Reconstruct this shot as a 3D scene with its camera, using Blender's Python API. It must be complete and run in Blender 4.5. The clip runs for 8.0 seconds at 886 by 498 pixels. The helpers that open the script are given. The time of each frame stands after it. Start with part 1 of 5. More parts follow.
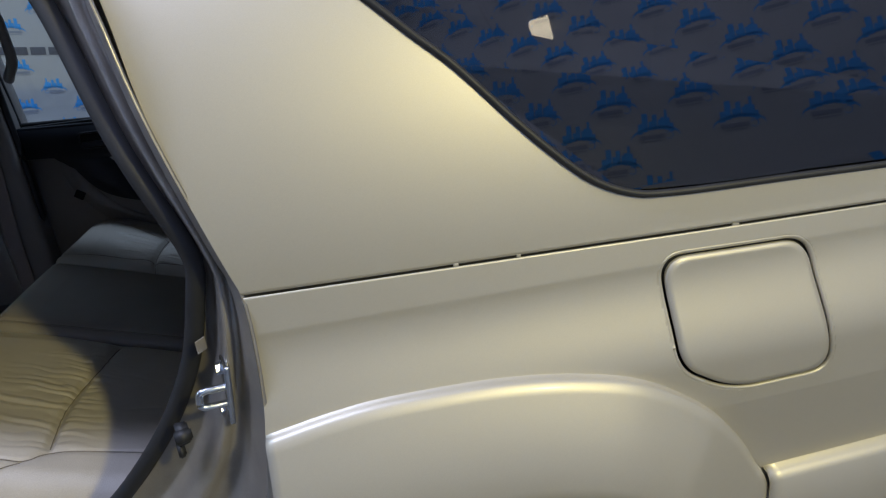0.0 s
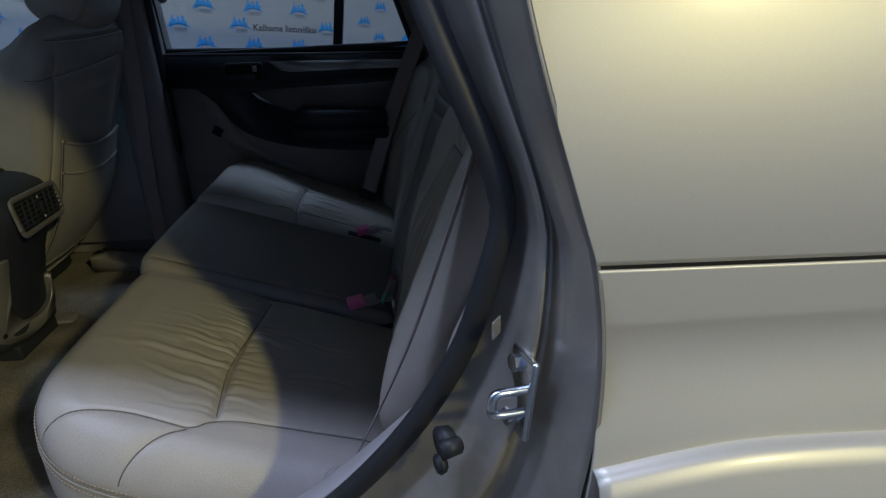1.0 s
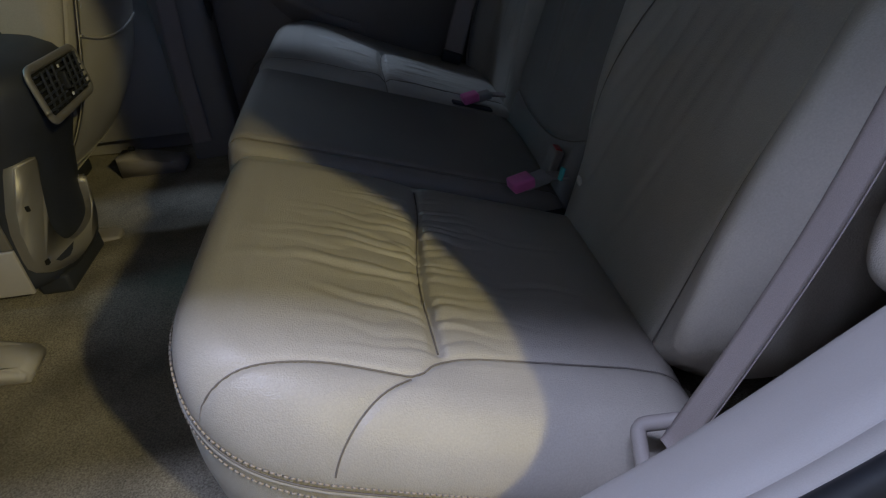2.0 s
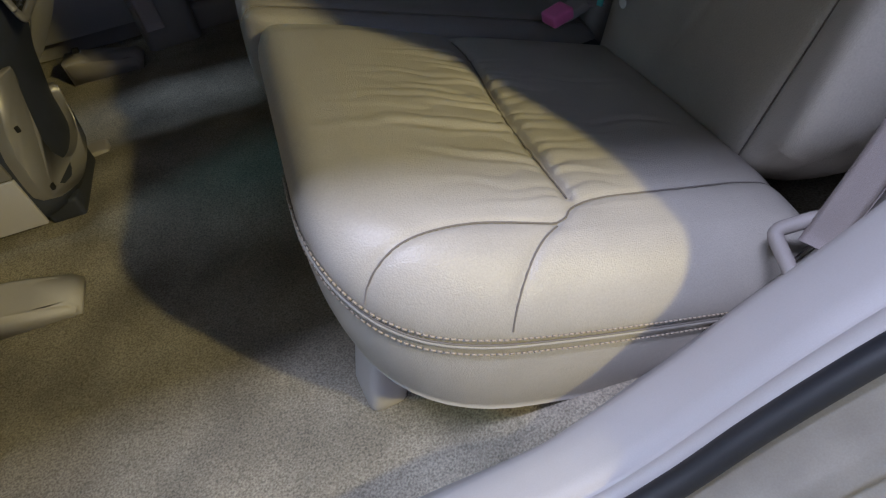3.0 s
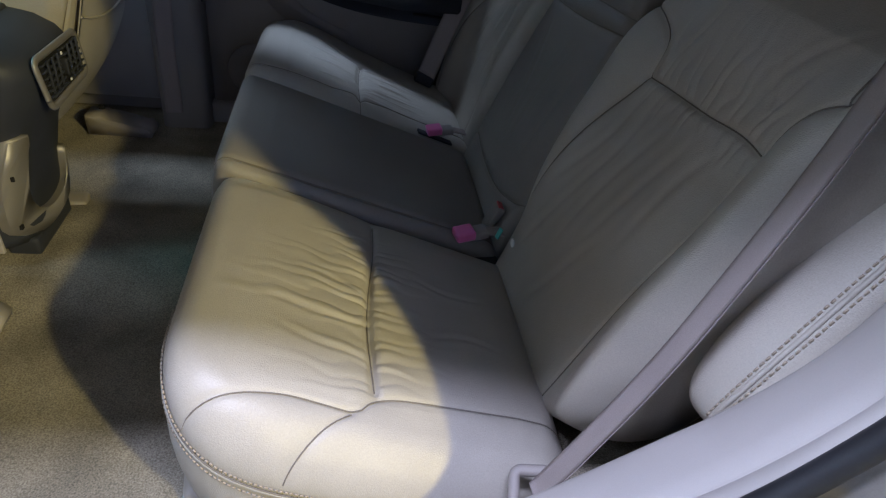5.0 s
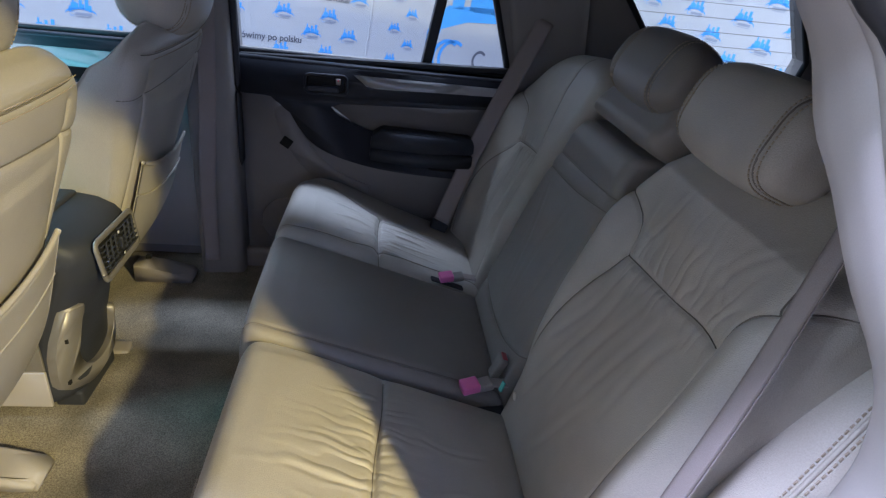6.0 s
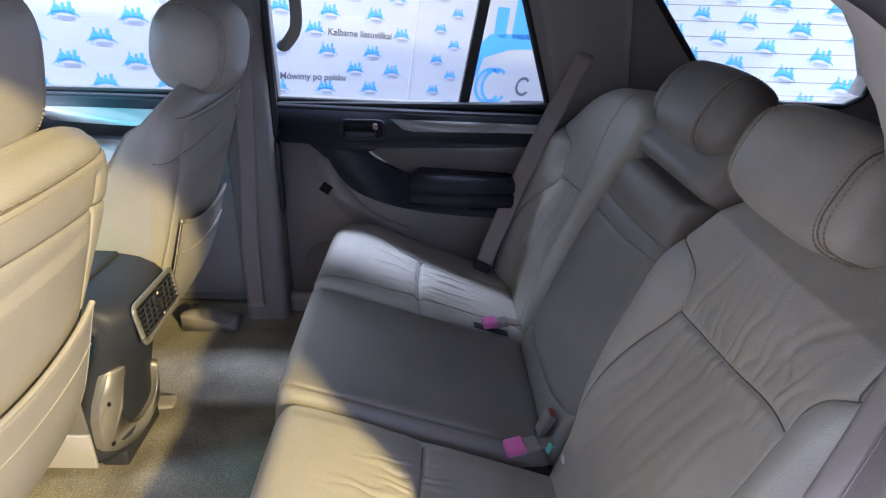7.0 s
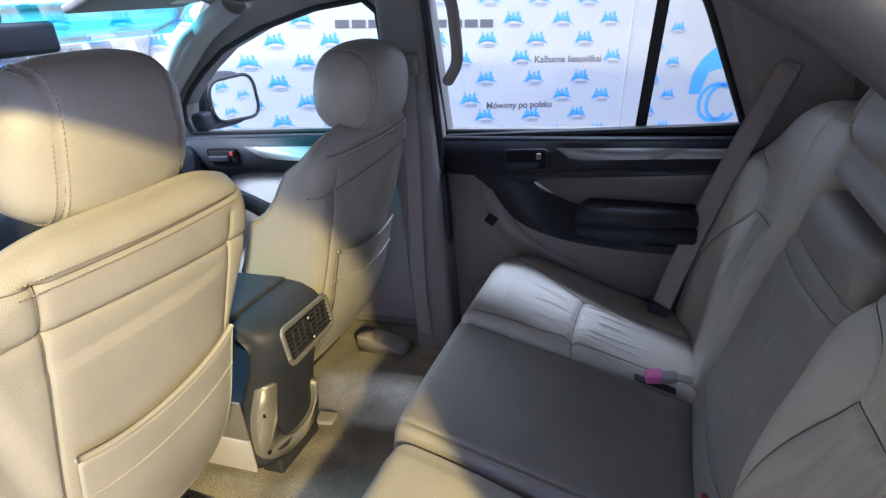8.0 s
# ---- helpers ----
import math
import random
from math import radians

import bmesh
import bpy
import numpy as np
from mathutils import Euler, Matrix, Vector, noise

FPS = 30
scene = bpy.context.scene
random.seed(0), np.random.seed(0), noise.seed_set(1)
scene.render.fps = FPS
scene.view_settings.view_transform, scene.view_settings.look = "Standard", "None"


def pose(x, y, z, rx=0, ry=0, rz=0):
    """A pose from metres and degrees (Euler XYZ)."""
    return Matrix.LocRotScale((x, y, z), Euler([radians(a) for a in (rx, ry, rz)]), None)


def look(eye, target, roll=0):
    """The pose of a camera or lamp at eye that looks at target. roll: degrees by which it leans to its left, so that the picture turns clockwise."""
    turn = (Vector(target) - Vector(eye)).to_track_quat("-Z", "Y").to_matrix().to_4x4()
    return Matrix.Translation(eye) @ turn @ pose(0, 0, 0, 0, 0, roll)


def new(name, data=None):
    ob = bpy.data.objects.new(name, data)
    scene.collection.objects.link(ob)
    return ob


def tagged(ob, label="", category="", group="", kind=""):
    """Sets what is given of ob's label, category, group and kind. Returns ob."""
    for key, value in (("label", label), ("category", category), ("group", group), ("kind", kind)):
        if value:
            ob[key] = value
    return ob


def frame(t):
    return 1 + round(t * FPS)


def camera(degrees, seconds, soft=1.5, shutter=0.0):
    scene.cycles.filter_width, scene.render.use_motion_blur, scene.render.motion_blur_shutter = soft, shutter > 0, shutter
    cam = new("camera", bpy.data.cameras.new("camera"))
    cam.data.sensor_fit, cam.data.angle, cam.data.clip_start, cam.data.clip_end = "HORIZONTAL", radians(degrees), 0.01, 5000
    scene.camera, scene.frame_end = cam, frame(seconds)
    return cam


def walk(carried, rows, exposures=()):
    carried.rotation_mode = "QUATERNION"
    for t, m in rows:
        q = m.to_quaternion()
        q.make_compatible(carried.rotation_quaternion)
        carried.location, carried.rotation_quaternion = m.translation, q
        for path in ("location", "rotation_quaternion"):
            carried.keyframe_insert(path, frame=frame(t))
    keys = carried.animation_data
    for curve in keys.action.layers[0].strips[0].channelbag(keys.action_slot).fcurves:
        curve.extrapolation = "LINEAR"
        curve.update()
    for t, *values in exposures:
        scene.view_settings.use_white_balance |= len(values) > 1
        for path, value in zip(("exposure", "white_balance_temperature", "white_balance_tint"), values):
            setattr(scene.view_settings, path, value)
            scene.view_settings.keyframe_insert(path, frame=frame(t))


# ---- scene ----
cam = camera(73.4, 8.0, soft=1.25)
PATH = [
    (0, (0.064, -0.646, 1.486), (0.474, 1.185, 0.794), 1.3),
    (0.5, (-0.032, -0.537, 1.399), (0.274, 1.294, 0.654), 4.6),
    (1, (-0.2, -0.389, 1.37), (0.007, 1.445, 0.6), 5.2),
    (1.5, (-0.366, -0.258, 1.284), (-0.216, 1.553, 0.45), 5.1),
    (1.8, (-0.462, -0.130, 1.210), (-0.295, 1.590, 0.275), 3.6),
    (2, (-0.521, -0.062, 1.159), (-0.253, 1.607, 0.091), 2.5),
    (2.2, (-0.567, -0.012, 1.117), (-0.196, 1.501, -0.137), 3.9),
    (3.3, (-0.727, -0.007, 1.14), (-0.332, 1.352, -0.274), -4.2),
    (3.5, (-0.734, -0.006, 1.169), (-0.336, 1.368, -0.229), -4.4),
    (4, (-0.703, 0.008, 1.178), (-0.172, 1.394, -0.162), 1.8),
    (4.5, (-0.618, -0.037, 1.251), (-0.048, 1.424, 0.01), 12.7),
    (4.7, (-0.585, -0.072, 1.296), (-0.036, 1.434, 0.099), 15.5),
    (5.8, (-0.566, -0.161, 1.487), (-0.196, 1.563, 0.543), 14.8),
    (6, (-0.561, -0.147, 1.515), (-0.219, 1.616, 0.635), 13.1),
    (6.5, (-0.555, -0.122, 1.552), (-0.269, 1.674, 0.719), 10.8),
    (7, (-0.531, -0.075, 1.555), (-0.373, 1.73, 0.708), 8.8),
    (7.5, (-0.476, 0.05, 1.553), (-0.779, 1.817, 0.665), 3.2),
    (8, (-0.345, 0.036, 1.566), (-0.95, 1.75, 0.732), 0.6),
]
EXPOSURES = [(0, -0.9, 5550, 12), (0.5, -1.05, 5450, 12), (1.0, -1.25, 5150, 12), (1.6, -1.35, 5300, 14), (2.2, -0.6, 5450, 15), (3.4, -0.25, 5600, 14), (4.7, 0.05, 5600, 15), (5.8, 0.6, 5500, 18), (6.5, 1.62, 5600, 24), (8, 1.47, 5700, 21)]
walk(cam, [(t, look(eye, target, roll)) for t, eye, target, roll in PATH], EXPOSURES)

# ---- world and light ----
world = bpy.data.worlds.new("world")
scene.world = world
world.use_nodes = True
world.node_tree.nodes["Background"].inputs[0].default_value = (0.75, 0.82, 1.0, 1)
world.node_tree.nodes["Background"].inputs[1].default_value = 0.035


def lamp(name, eye, target, size, size_y, watts, colour):
    data = bpy.data.lights.new(name, "AREA")
    data.shape, data.size, data.size_y, data.energy, data.color = "RECTANGLE", size, size_y, watts, colour
    ob = new(name, data)
    ob.matrix_world = look(eye, target)
    return ob


WARM, COOL = (1.0, 0.80, 0.27), (0.82, 0.82, 1.0)
lamp("strip_light_warm", (1.40, -2.30, 3.03), (-0.5, 0.45, 0.9), 0.12, 0.16, 124, WARM)
lamp("strip_light_cool", (-1.05, -0.14, 3.0), (-0.60, -0.14, 0.7), 0.14, 1.4, 74, COOL)
lamp("strip_light_far", (-0.3, 2.45, 3.4), (-0.45, 0.4, 0.8), 2.2, 0.25, 72, (0.76, 0.84, 1.0))
lamp("strip_light_front", (-5.0, -0.15, 3.6), (-5.5, 0.71, 3.2), 2.0, 0.25, 350, (0.84, 0.93, 1.0))
lamp("strip_light_rear", (2.0, 1.2, 3.3), (2.5, 1.6, 1.0), 0.25, 2.5, 85, COOL)
lamp("strip_light_near", (1.2, -0.9, 4.2), (1.7, -1.76, 3.7), 4.5, 0.2, 160, (0.88, 0.86, 1.0))
lamp("strip_light_bonnet", (-3.7, 0.1, 3.2), (-1.4, 1.0, 1.1), 1.8, 0.25, 60, (0.82, 0.93, 1.0))

# ---- materials ----


def mat(name, colour, rough=0.5, metal=0.0, grain=0.0, grain_scale=200.0, stain=0.12, stain_scale=6.0, bump=0.0, coat=0.0, extra=None, spec=0.5):
    m = bpy.data.materials.new(name)
    m.use_nodes = True
    nt = m.node_tree
    b = nt.nodes["Principled BSDF"]
    b.inputs["Roughness"].default_value, b.inputs["Metallic"].default_value = rough, metal
    b.inputs["Coat Weight"].default_value = coat
    b.inputs["Coat Roughness"].default_value = 0.18
    b.inputs["Specular IOR Level"].default_value = spec
    co = nt.nodes.new("ShaderNodeTexCoord")
    big = nt.nodes.new("ShaderNodeTexNoise")
    big.inputs["Scale"].default_value, big.inputs["Detail"].default_value = stain_scale, 5
    fine = nt.nodes.new("ShaderNodeTexNoise")
    fine.inputs["Scale"].default_value, fine.inputs["Detail"].default_value = grain_scale, 3
    for n in (big, fine):
        nt.links.new(co.outputs["Object"], n.inputs["Vector"])
    dark = nt.nodes.new("ShaderNodeMixRGB")
    dark.blend_type = "MULTIPLY"
    ramp = nt.nodes.new("ShaderNodeMapRange")
    ramp.inputs["From Min"].default_value, ramp.inputs["From Max"].default_value = 0.3, 0.7
    ramp.inputs["To Min"].default_value, ramp.inputs["To Max"].default_value = 1 - stain, 1.0
    nt.links.new(big.outputs["Fac"], ramp.inputs["Value"])
    ramp2 = nt.nodes.new("ShaderNodeMapRange")
    ramp2.inputs["From Min"].default_value, ramp2.inputs["From Max"].default_value = 0.3, 0.7
    ramp2.inputs["To Min"].default_value, ramp2.inputs["To Max"].default_value = 1 - grain, 1 + grain
    nt.links.new(fine.outputs["Fac"], ramp2.inputs["Value"])
    mul = nt.nodes.new("ShaderNodeMath")
    mul.operation = "MULTIPLY"
    nt.links.new(ramp.outputs[0], mul.inputs[0])
    nt.links.new(ramp2.outputs[0], mul.inputs[1])
    dark.inputs["Fac"].default_value = 1.0
    dark.inputs[1].default_value = (*colour, 1)
    nt.links.new(mul.outputs[0], dark.inputs[2])
    nt.links.new(dark.outputs[0], b.inputs["Base Color"])
    if bump:
        bp = nt.nodes.new("ShaderNodeBump")
        bp.inputs["Strength"].default_value = bump
        bp.inputs["Distance"].default_value = 0.002
        src = fine.outputs["Fac"]
        if extra == "leather":
            vor = nt.nodes.new("ShaderNodeTexVoronoi")
            vor.inputs["Scale"].default_value = 620
            nt.links.new(co.outputs["Object"], vor.inputs["Vector"])
            src = vor.outputs["Distance"]
        nt.links.new(src, bp.inputs["Height"])
        nt.links.new(bp.outputs[0], b.inputs["Normal"])
    return m


def glass(name, colour, ior=1.5, rough=0.02):
    m = bpy.data.materials.new(name)
    m.use_nodes = True
    nt = m.node_tree
    for n in list(nt.nodes):
        nt.nodes.remove(n)
    out = nt.nodes.new("ShaderNodeOutputMaterial")
    clear = nt.nodes.new("ShaderNodeBsdfTransparent")
    clear.inputs[0].default_value = (*colour, 1)
    gloss = nt.nodes.new("ShaderNodeBsdfGlossy")
    gloss.inputs["Roughness"].default_value = rough
    mix = nt.nodes.new("ShaderNodeMixShader")
    lw = nt.nodes.new("ShaderNodeLayerWeight")
    lw.inputs["Blend"].default_value = 0.5
    steep = nt.nodes.new("ShaderNodeMath")
    steep.operation = "POWER"
    steep.inputs[1].default_value = 5
    nt.links.new(lw.outputs["Facing"], steep.inputs[0])
    straight = ((ior - 1) / (ior + 1)) ** 2
    share = nt.nodes.new("ShaderNodeMath")
    share.operation = "MULTIPLY_ADD"
    share.inputs[1].default_value, share.inputs[2].default_value = 1 - straight, straight
    nt.links.new(steep.outputs[0], share.inputs[0])
    nt.links.new(share.outputs[0], mix.inputs[0])
    nt.links.new(clear.outputs[0], mix.inputs[1])
    nt.links.new(gloss.outputs[0], mix.inputs[2])
    nt.links.new(mix.outputs[0], out.inputs[0])
    return m


M_PAINT = mat("paint", (0.56, 0.53, 0.455), 0.50, 0.55, 0.05, 1400, 0.03, 3, coat=0.25)
# body paint in a darker colour, for the weaker light on the jamb
M_JAMB = mat("jamb_paint_shaded", (0.42, 0.39, 0.345), 0.34, 0.6, 0.05, 600, 0.3, 14, coat=0.4)
M_LEATHER = mat("leather", (0.46, 0.425, 0.365), 0.36, 0, 0.06, 500, 0.16, 7, bump=0.22, extra="leather")
# same leather darkened: the shade mid-bench is put into its colour
M_LEATHER_SHADED = mat("leather_shaded", (0.25, 0.228, 0.205), 0.42, 0, 0.05, 500, 0.14, 7, bump=0.24, extra="leather")
M_THREAD = mat("thread", (0.40, 0.335, 0.25), 0.8, 0, 0.1, 900)
M_SEAM = mat("seam", (0.18, 0.16, 0.135), 0.8)
M_CARPET = mat("carpet", (0.315, 0.28, 0.215), 0.95, 0, 0.42, 380, 0.42, 9, bump=0.7, spec=0.1)
M_TRIM = mat("trim_plastic", (0.45, 0.42, 0.40), 0.55, 0, 0.03, 800, 0.08, 8, bump=0.08)
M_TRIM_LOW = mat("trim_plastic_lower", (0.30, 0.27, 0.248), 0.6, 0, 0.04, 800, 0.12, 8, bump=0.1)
M_DARK = mat("dark_plastic", (0.036, 0.039, 0.050), 0.52, 0, 0.08, 800, 0.2, 8, bump=0.12, spec=0.35)
M_DARKFAB = mat("door_insert", (0.20, 0.18, 0.17), 0.8, 0, 0.1, 700, 0.12, 8, bump=0.2)
M_RUBBER = mat("rubber", (0.018, 0.019, 0.023), 0.55, 0, 0.1, 500, 0.25, 20)
M_SILVER = mat("silver_plastic", (0.42, 0.41, 0.40), 0.40, 0.3, 0.03, 900, 0.08, 10)
M_TAUPE = mat("taupe_metallic_plastic", (0.27, 0.25, 0.225), 0.42, 0.4, 0.04, 900, 0.1, 10)
M_STEEL = mat("zinc_steel", (0.72, 0.76, 0.82), 0.25, 1.0, 0.1, 300, 0.25, 60, bump=0.1)
M_BELT = mat("belt_webbing", (0.335, 0.29, 0.275), 0.85, 0, 0.15, 1200, 0.1, 12, bump=0.3)
M_PINK = mat("buckle_button", (0.72, 0.16, 0.40), 0.35, 0, 0.02, 300, 0.05)
M_HEAD = mat("headliner", (0.30, 0.285, 0.27), 0.95, 0, 0.08, 900, 0.08, 5, bump=0.3)
M_PILLAR = mat("pillar_trim", (0.27, 0.25, 0.235), 0.6, 0, 0.05, 900, 0.1, 6, bump=0.15)
M_BANNER = mat("banner", (0.40, 0.41, 0.425), 0.6, 0, 0.01, 50, 0.06, 1.2)
M_BLUE = mat("print_blue", (0.07, 0.33, 0.78), 0.6, 0, 0.05, 80)
M_GREY = mat("print_grey", (0.09, 0.095, 0.12), 0.6)
M_PALE = mat("print_pale", (0.24, 0.27, 0.34), 0.6)
M_FLOOR = mat("painted_concrete", (0.16, 0.165, 0.175), 0.35, 0, 0.12, 60, 0.3, 2.5, bump=0.1)
M_CEIL = mat("workshop_ceiling", (0.25, 0.25, 0.26), 0.8, 0, 0.05, 40, 0.2, 2)
M_GLASS = glass("clear_glass", (0.93, 0.96, 0.95))
M_TINT = glass("tinted_glass", (0.09, 0.09, 0.12), 1.8)
M_SHADE = glass("sunband_glass", (0.35, 0.86, 0.88))
M_MIRROR = mat("mirror_glass", (0.85, 0.88, 0.92), 0.02, 1.0, 0, 100, 0.0)
M_WHITE = mat("white_label", (0.75, 0.74, 0.70), 0.5)
M_BLACK = mat("black_gap", (0.006, 0.006, 0.007), 0.8)
M_TYRE = mat("tyre", (0.02, 0.02, 0.021), 0.8, 0, 0.1, 200)

# ---- mesh helpers ----
# The car stands a little nose-down: its own axes are laid into the world by this turn.
CAR = Matrix.Translation((-0.5, 0, 0.9)) @ Matrix.Rotation(radians(-6.3), 4, "Y") @ Matrix.Translation((0.5, 0, -0.9))
CARN = np.array(CAR)


def laid(v):
    v = np.asarray(v, float)
    return v @ CARN[:3, :3].T + CARN[:3, 3]


def empty(name, label, category, group="", kind=""):
    ob = new(name)
    ob.empty_display_size = 0.05
    return tagged(ob, label, category, group, kind)


def mesh(name, verts, faces, material, parent=None, label="", smooth=True, car=True):
    me = bpy.data.meshes.new(name)
    v = laid(verts) if car else np.asarray(verts, float)
    me.from_pydata(v.tolist(), [], faces)
    me.update()
    me.polygons.foreach_set("use_smooth", [smooth] * len(me.polygons))
    me.materials.append(material)
    ob = new(name, me)
    ob.parent = parent
    if label:
        tagged(ob, label)
    return ob


def part(name, bm, material, parent=None, label="", smooth=True, car=True):
    if car:
        bm.transform(CAR)
    me = bpy.data.meshes.new(name)
    bmesh.ops.recalc_face_normals(bm, faces=bm.faces)
    bm.to_mesh(me)
    bm.free()
    me.polygons.foreach_set("use_smooth", [smooth] * len(me.polygons))
    me.materials.append(material)
    ob = new(name, me)
    ob.parent = parent
    if label:
        tagged(ob, label)
    return ob


def rbox(size, m, bevel=0.01, seg=3):
    """A bevelled box as a bmesh, centred, with the pose m."""
    bm = bmesh.new()
    bmesh.ops.create_cube(bm, size=1)
    bmesh.ops.scale(bm, vec=size, verts=bm.verts)
    if bevel:
        bmesh.ops.bevel(bm, geom=bm.edges[:], offset=bevel, segments=seg, profile=0.6, affect="EDGES")
    bm.transform(m)
    return bm


def join(*bms):
    out = bmesh.new()
    for b in bms:
        me = bpy.data.meshes.new("t")
        b.to_mesh(me)
        out.from_mesh(me)
        bpy.data.meshes.remove(me)
        b.free()
    return out


def grid_faces(nu, nv, close_u=False, close_v=False, base=0):
    f = []
    for i in range(nu if close_u else nu - 1):
        for j in range(nv if close_v else nv - 1):
            a, b = i, (i + 1) % nu
            c, d = j, (j + 1) % nv
            f.append((base + a * nv + c, base + b * nv + c, base + b * nv + d, base + a * nv + d))
    return f


def thick(name, P, t, material, parent=None, label="", car=True, smooth=True):
    """A curved sheet from a grid of places P[u, v], with the thickness t along its normals."""
    P = np.asarray(P, float)
    nu, nv = P.shape[:2]
    du, dv = np.gradient(P, axis=0), np.gradient(P, axis=1)
    n = np.cross(du, dv)
    n /= np.linalg.norm(n, axis=2, keepdims=True) + 1e-9
    Q = P + n * t
    v = np.concatenate([P.reshape(-1, 3), Q.reshape(-1, 3)])
    k = nu * nv
    f = grid_faces(nu, nv) + [tuple(reversed(q)) for q in grid_faces(nu, nv, base=k)]
    for i in range(nu - 1):
        for j in (0, nv - 1):
            f.append((i * nv + j, (i + 1) * nv + j, k + (i + 1) * nv + j, k + i * nv + j))
    for j in range(nv - 1):
        for i in (0, nu - 1):
            f.append((i * nv + j, i * nv + j + 1, k + i * nv + j + 1, k + i * nv + j))
    ob = mesh(name, v, f, material, parent, label, smooth, car)
    return ob


def smooth_line(pts, n):
    """A smooth curve (Catmull-Rom) through the points, as n places evenly spaced."""
    p = np.asarray(pts, float)
    p = np.concatenate([[2 * p[0] - p[1]], p, [2 * p[-1] - p[-2]]])
    out = []
    for i in range(1, len(p) - 2):
        for t in np.linspace(0, 1, 24, endpoint=False):
            a, b, c, d = p[i - 1], p[i], p[i + 1], p[i + 2]
            out.append(0.5 * (2 * b + (c - a) * t + (2 * a - 5 * b + 4 * c - d) * t * t + (3 * b - a - 3 * c + d) * t**3))
    out.append(p[-2])
    out = np.array(out)
    s = np.r_[0, np.cumsum(np.linalg.norm(np.diff(out, axis=0), axis=1))]
    u = np.linspace(0, s[-1], n)
    return np.stack([np.interp(u, s, out[:, k]) for k in range(out.shape[1])], 1)


def tube(name, pts, r, material, parent=None, label="", sides=10, n=48, flat=1.0, up=(0, 0, 1), car=True, curve=True):
    """A rod swept along a line; flat squeezes it across."""
    p = smooth_line(pts, n) if curve else np.asarray(pts, float)
    n = len(p)
    t = np.gradient(p, axis=0)
    t /= np.linalg.norm(t, axis=1, keepdims=True)
    a = np.cross(t, up)
    a /= np.linalg.norm(a, axis=1, keepdims=True) + 1e-9
    b = np.cross(a, t)
    ang = np.linspace(0, 2 * np.pi, sides, endpoint=False)
    v = p[:, None] + r * (np.cos(ang)[None, :, None] * a[:, None] + flat * np.sin(ang)[None, :, None] * b[:, None])
    f = grid_faces(n, sides, close_v=True) + [tuple(range(sides - 1, -1, -1)), tuple((n - 1) * sides + k for k in range(sides))]
    return mesh(name, v.reshape(-1, 3), f, material, parent, label, True, car)


def ribbon(name, pts, across, width, t, material, parent=None, label="", n=40, car=True):
    """A flat band along a line; across: its cross direction, one or one for each end."""
    p = smooth_line(pts, n)
    a = np.asarray(across, float)
    a = np.linspace(a[0], a[1], n) if a.ndim == 2 else np.repeat(a[None], n, 0)
    a /= np.linalg.norm(a, axis=1, keepdims=True)
    k = np.linspace(-0.5, 0.5, 7)
    return thick(name, p[:, None] + k[None, :, None] * width * a[:, None], t, material, parent, label, car)


def curve_pts(pts, n=40):
    return [tuple(p) for p in smooth_line(pts, n)]


def near_line(ab, line):
    """The distance of the places ab from a polyline in the plane, and how far along it the nearest place is (0 to 1)."""
    best, along = np.full(len(ab), 9.0), np.zeros(len(ab))
    for k in range(len(line) - 1):
        p, q = np.asarray(line[k], float), np.asarray(line[k + 1], float)
        d = q - p
        s = np.clip(((ab - p) @ d) / (d @ d + 1e-12), 0, 1)
        dist = np.linalg.norm(ab - p - s[:, None] * d, axis=1)
        m = dist < best
        best[m], along[m] = dist[m], (k + s[m]) / (len(line) - 1)
    return best, along


def rounded(corners, radii, n):
    """A closed outline with rounded corners, n places."""
    c = [np.asarray(p, float) for p in corners]
    out = []
    for i, p in enumerate(c):
        a, b = c[i - 1], c[(i + 1) % len(c)]
        r = min(radii[i], 0.48 * np.linalg.norm(a - p), 0.48 * np.linalg.norm(b - p))
        u, w = (a - p) / np.linalg.norm(a - p), (b - p) / np.linalg.norm(b - p)
        for t in np.linspace(0, 1, 14):
            out.append((1 - t) ** 2 * (p + u * r) + 2 * t * (1 - t) * p + t * t * (p + w * r))
    out.append(out[0])
    out = np.array(out)
    s = np.r_[0, np.cumsum(np.linalg.norm(np.diff(out, axis=0), axis=1))]
    u = np.linspace(0, s[-1], n, endpoint=False)
    return np.stack([np.interp(u, s, out[:, k]) for k in range(2)], 1)


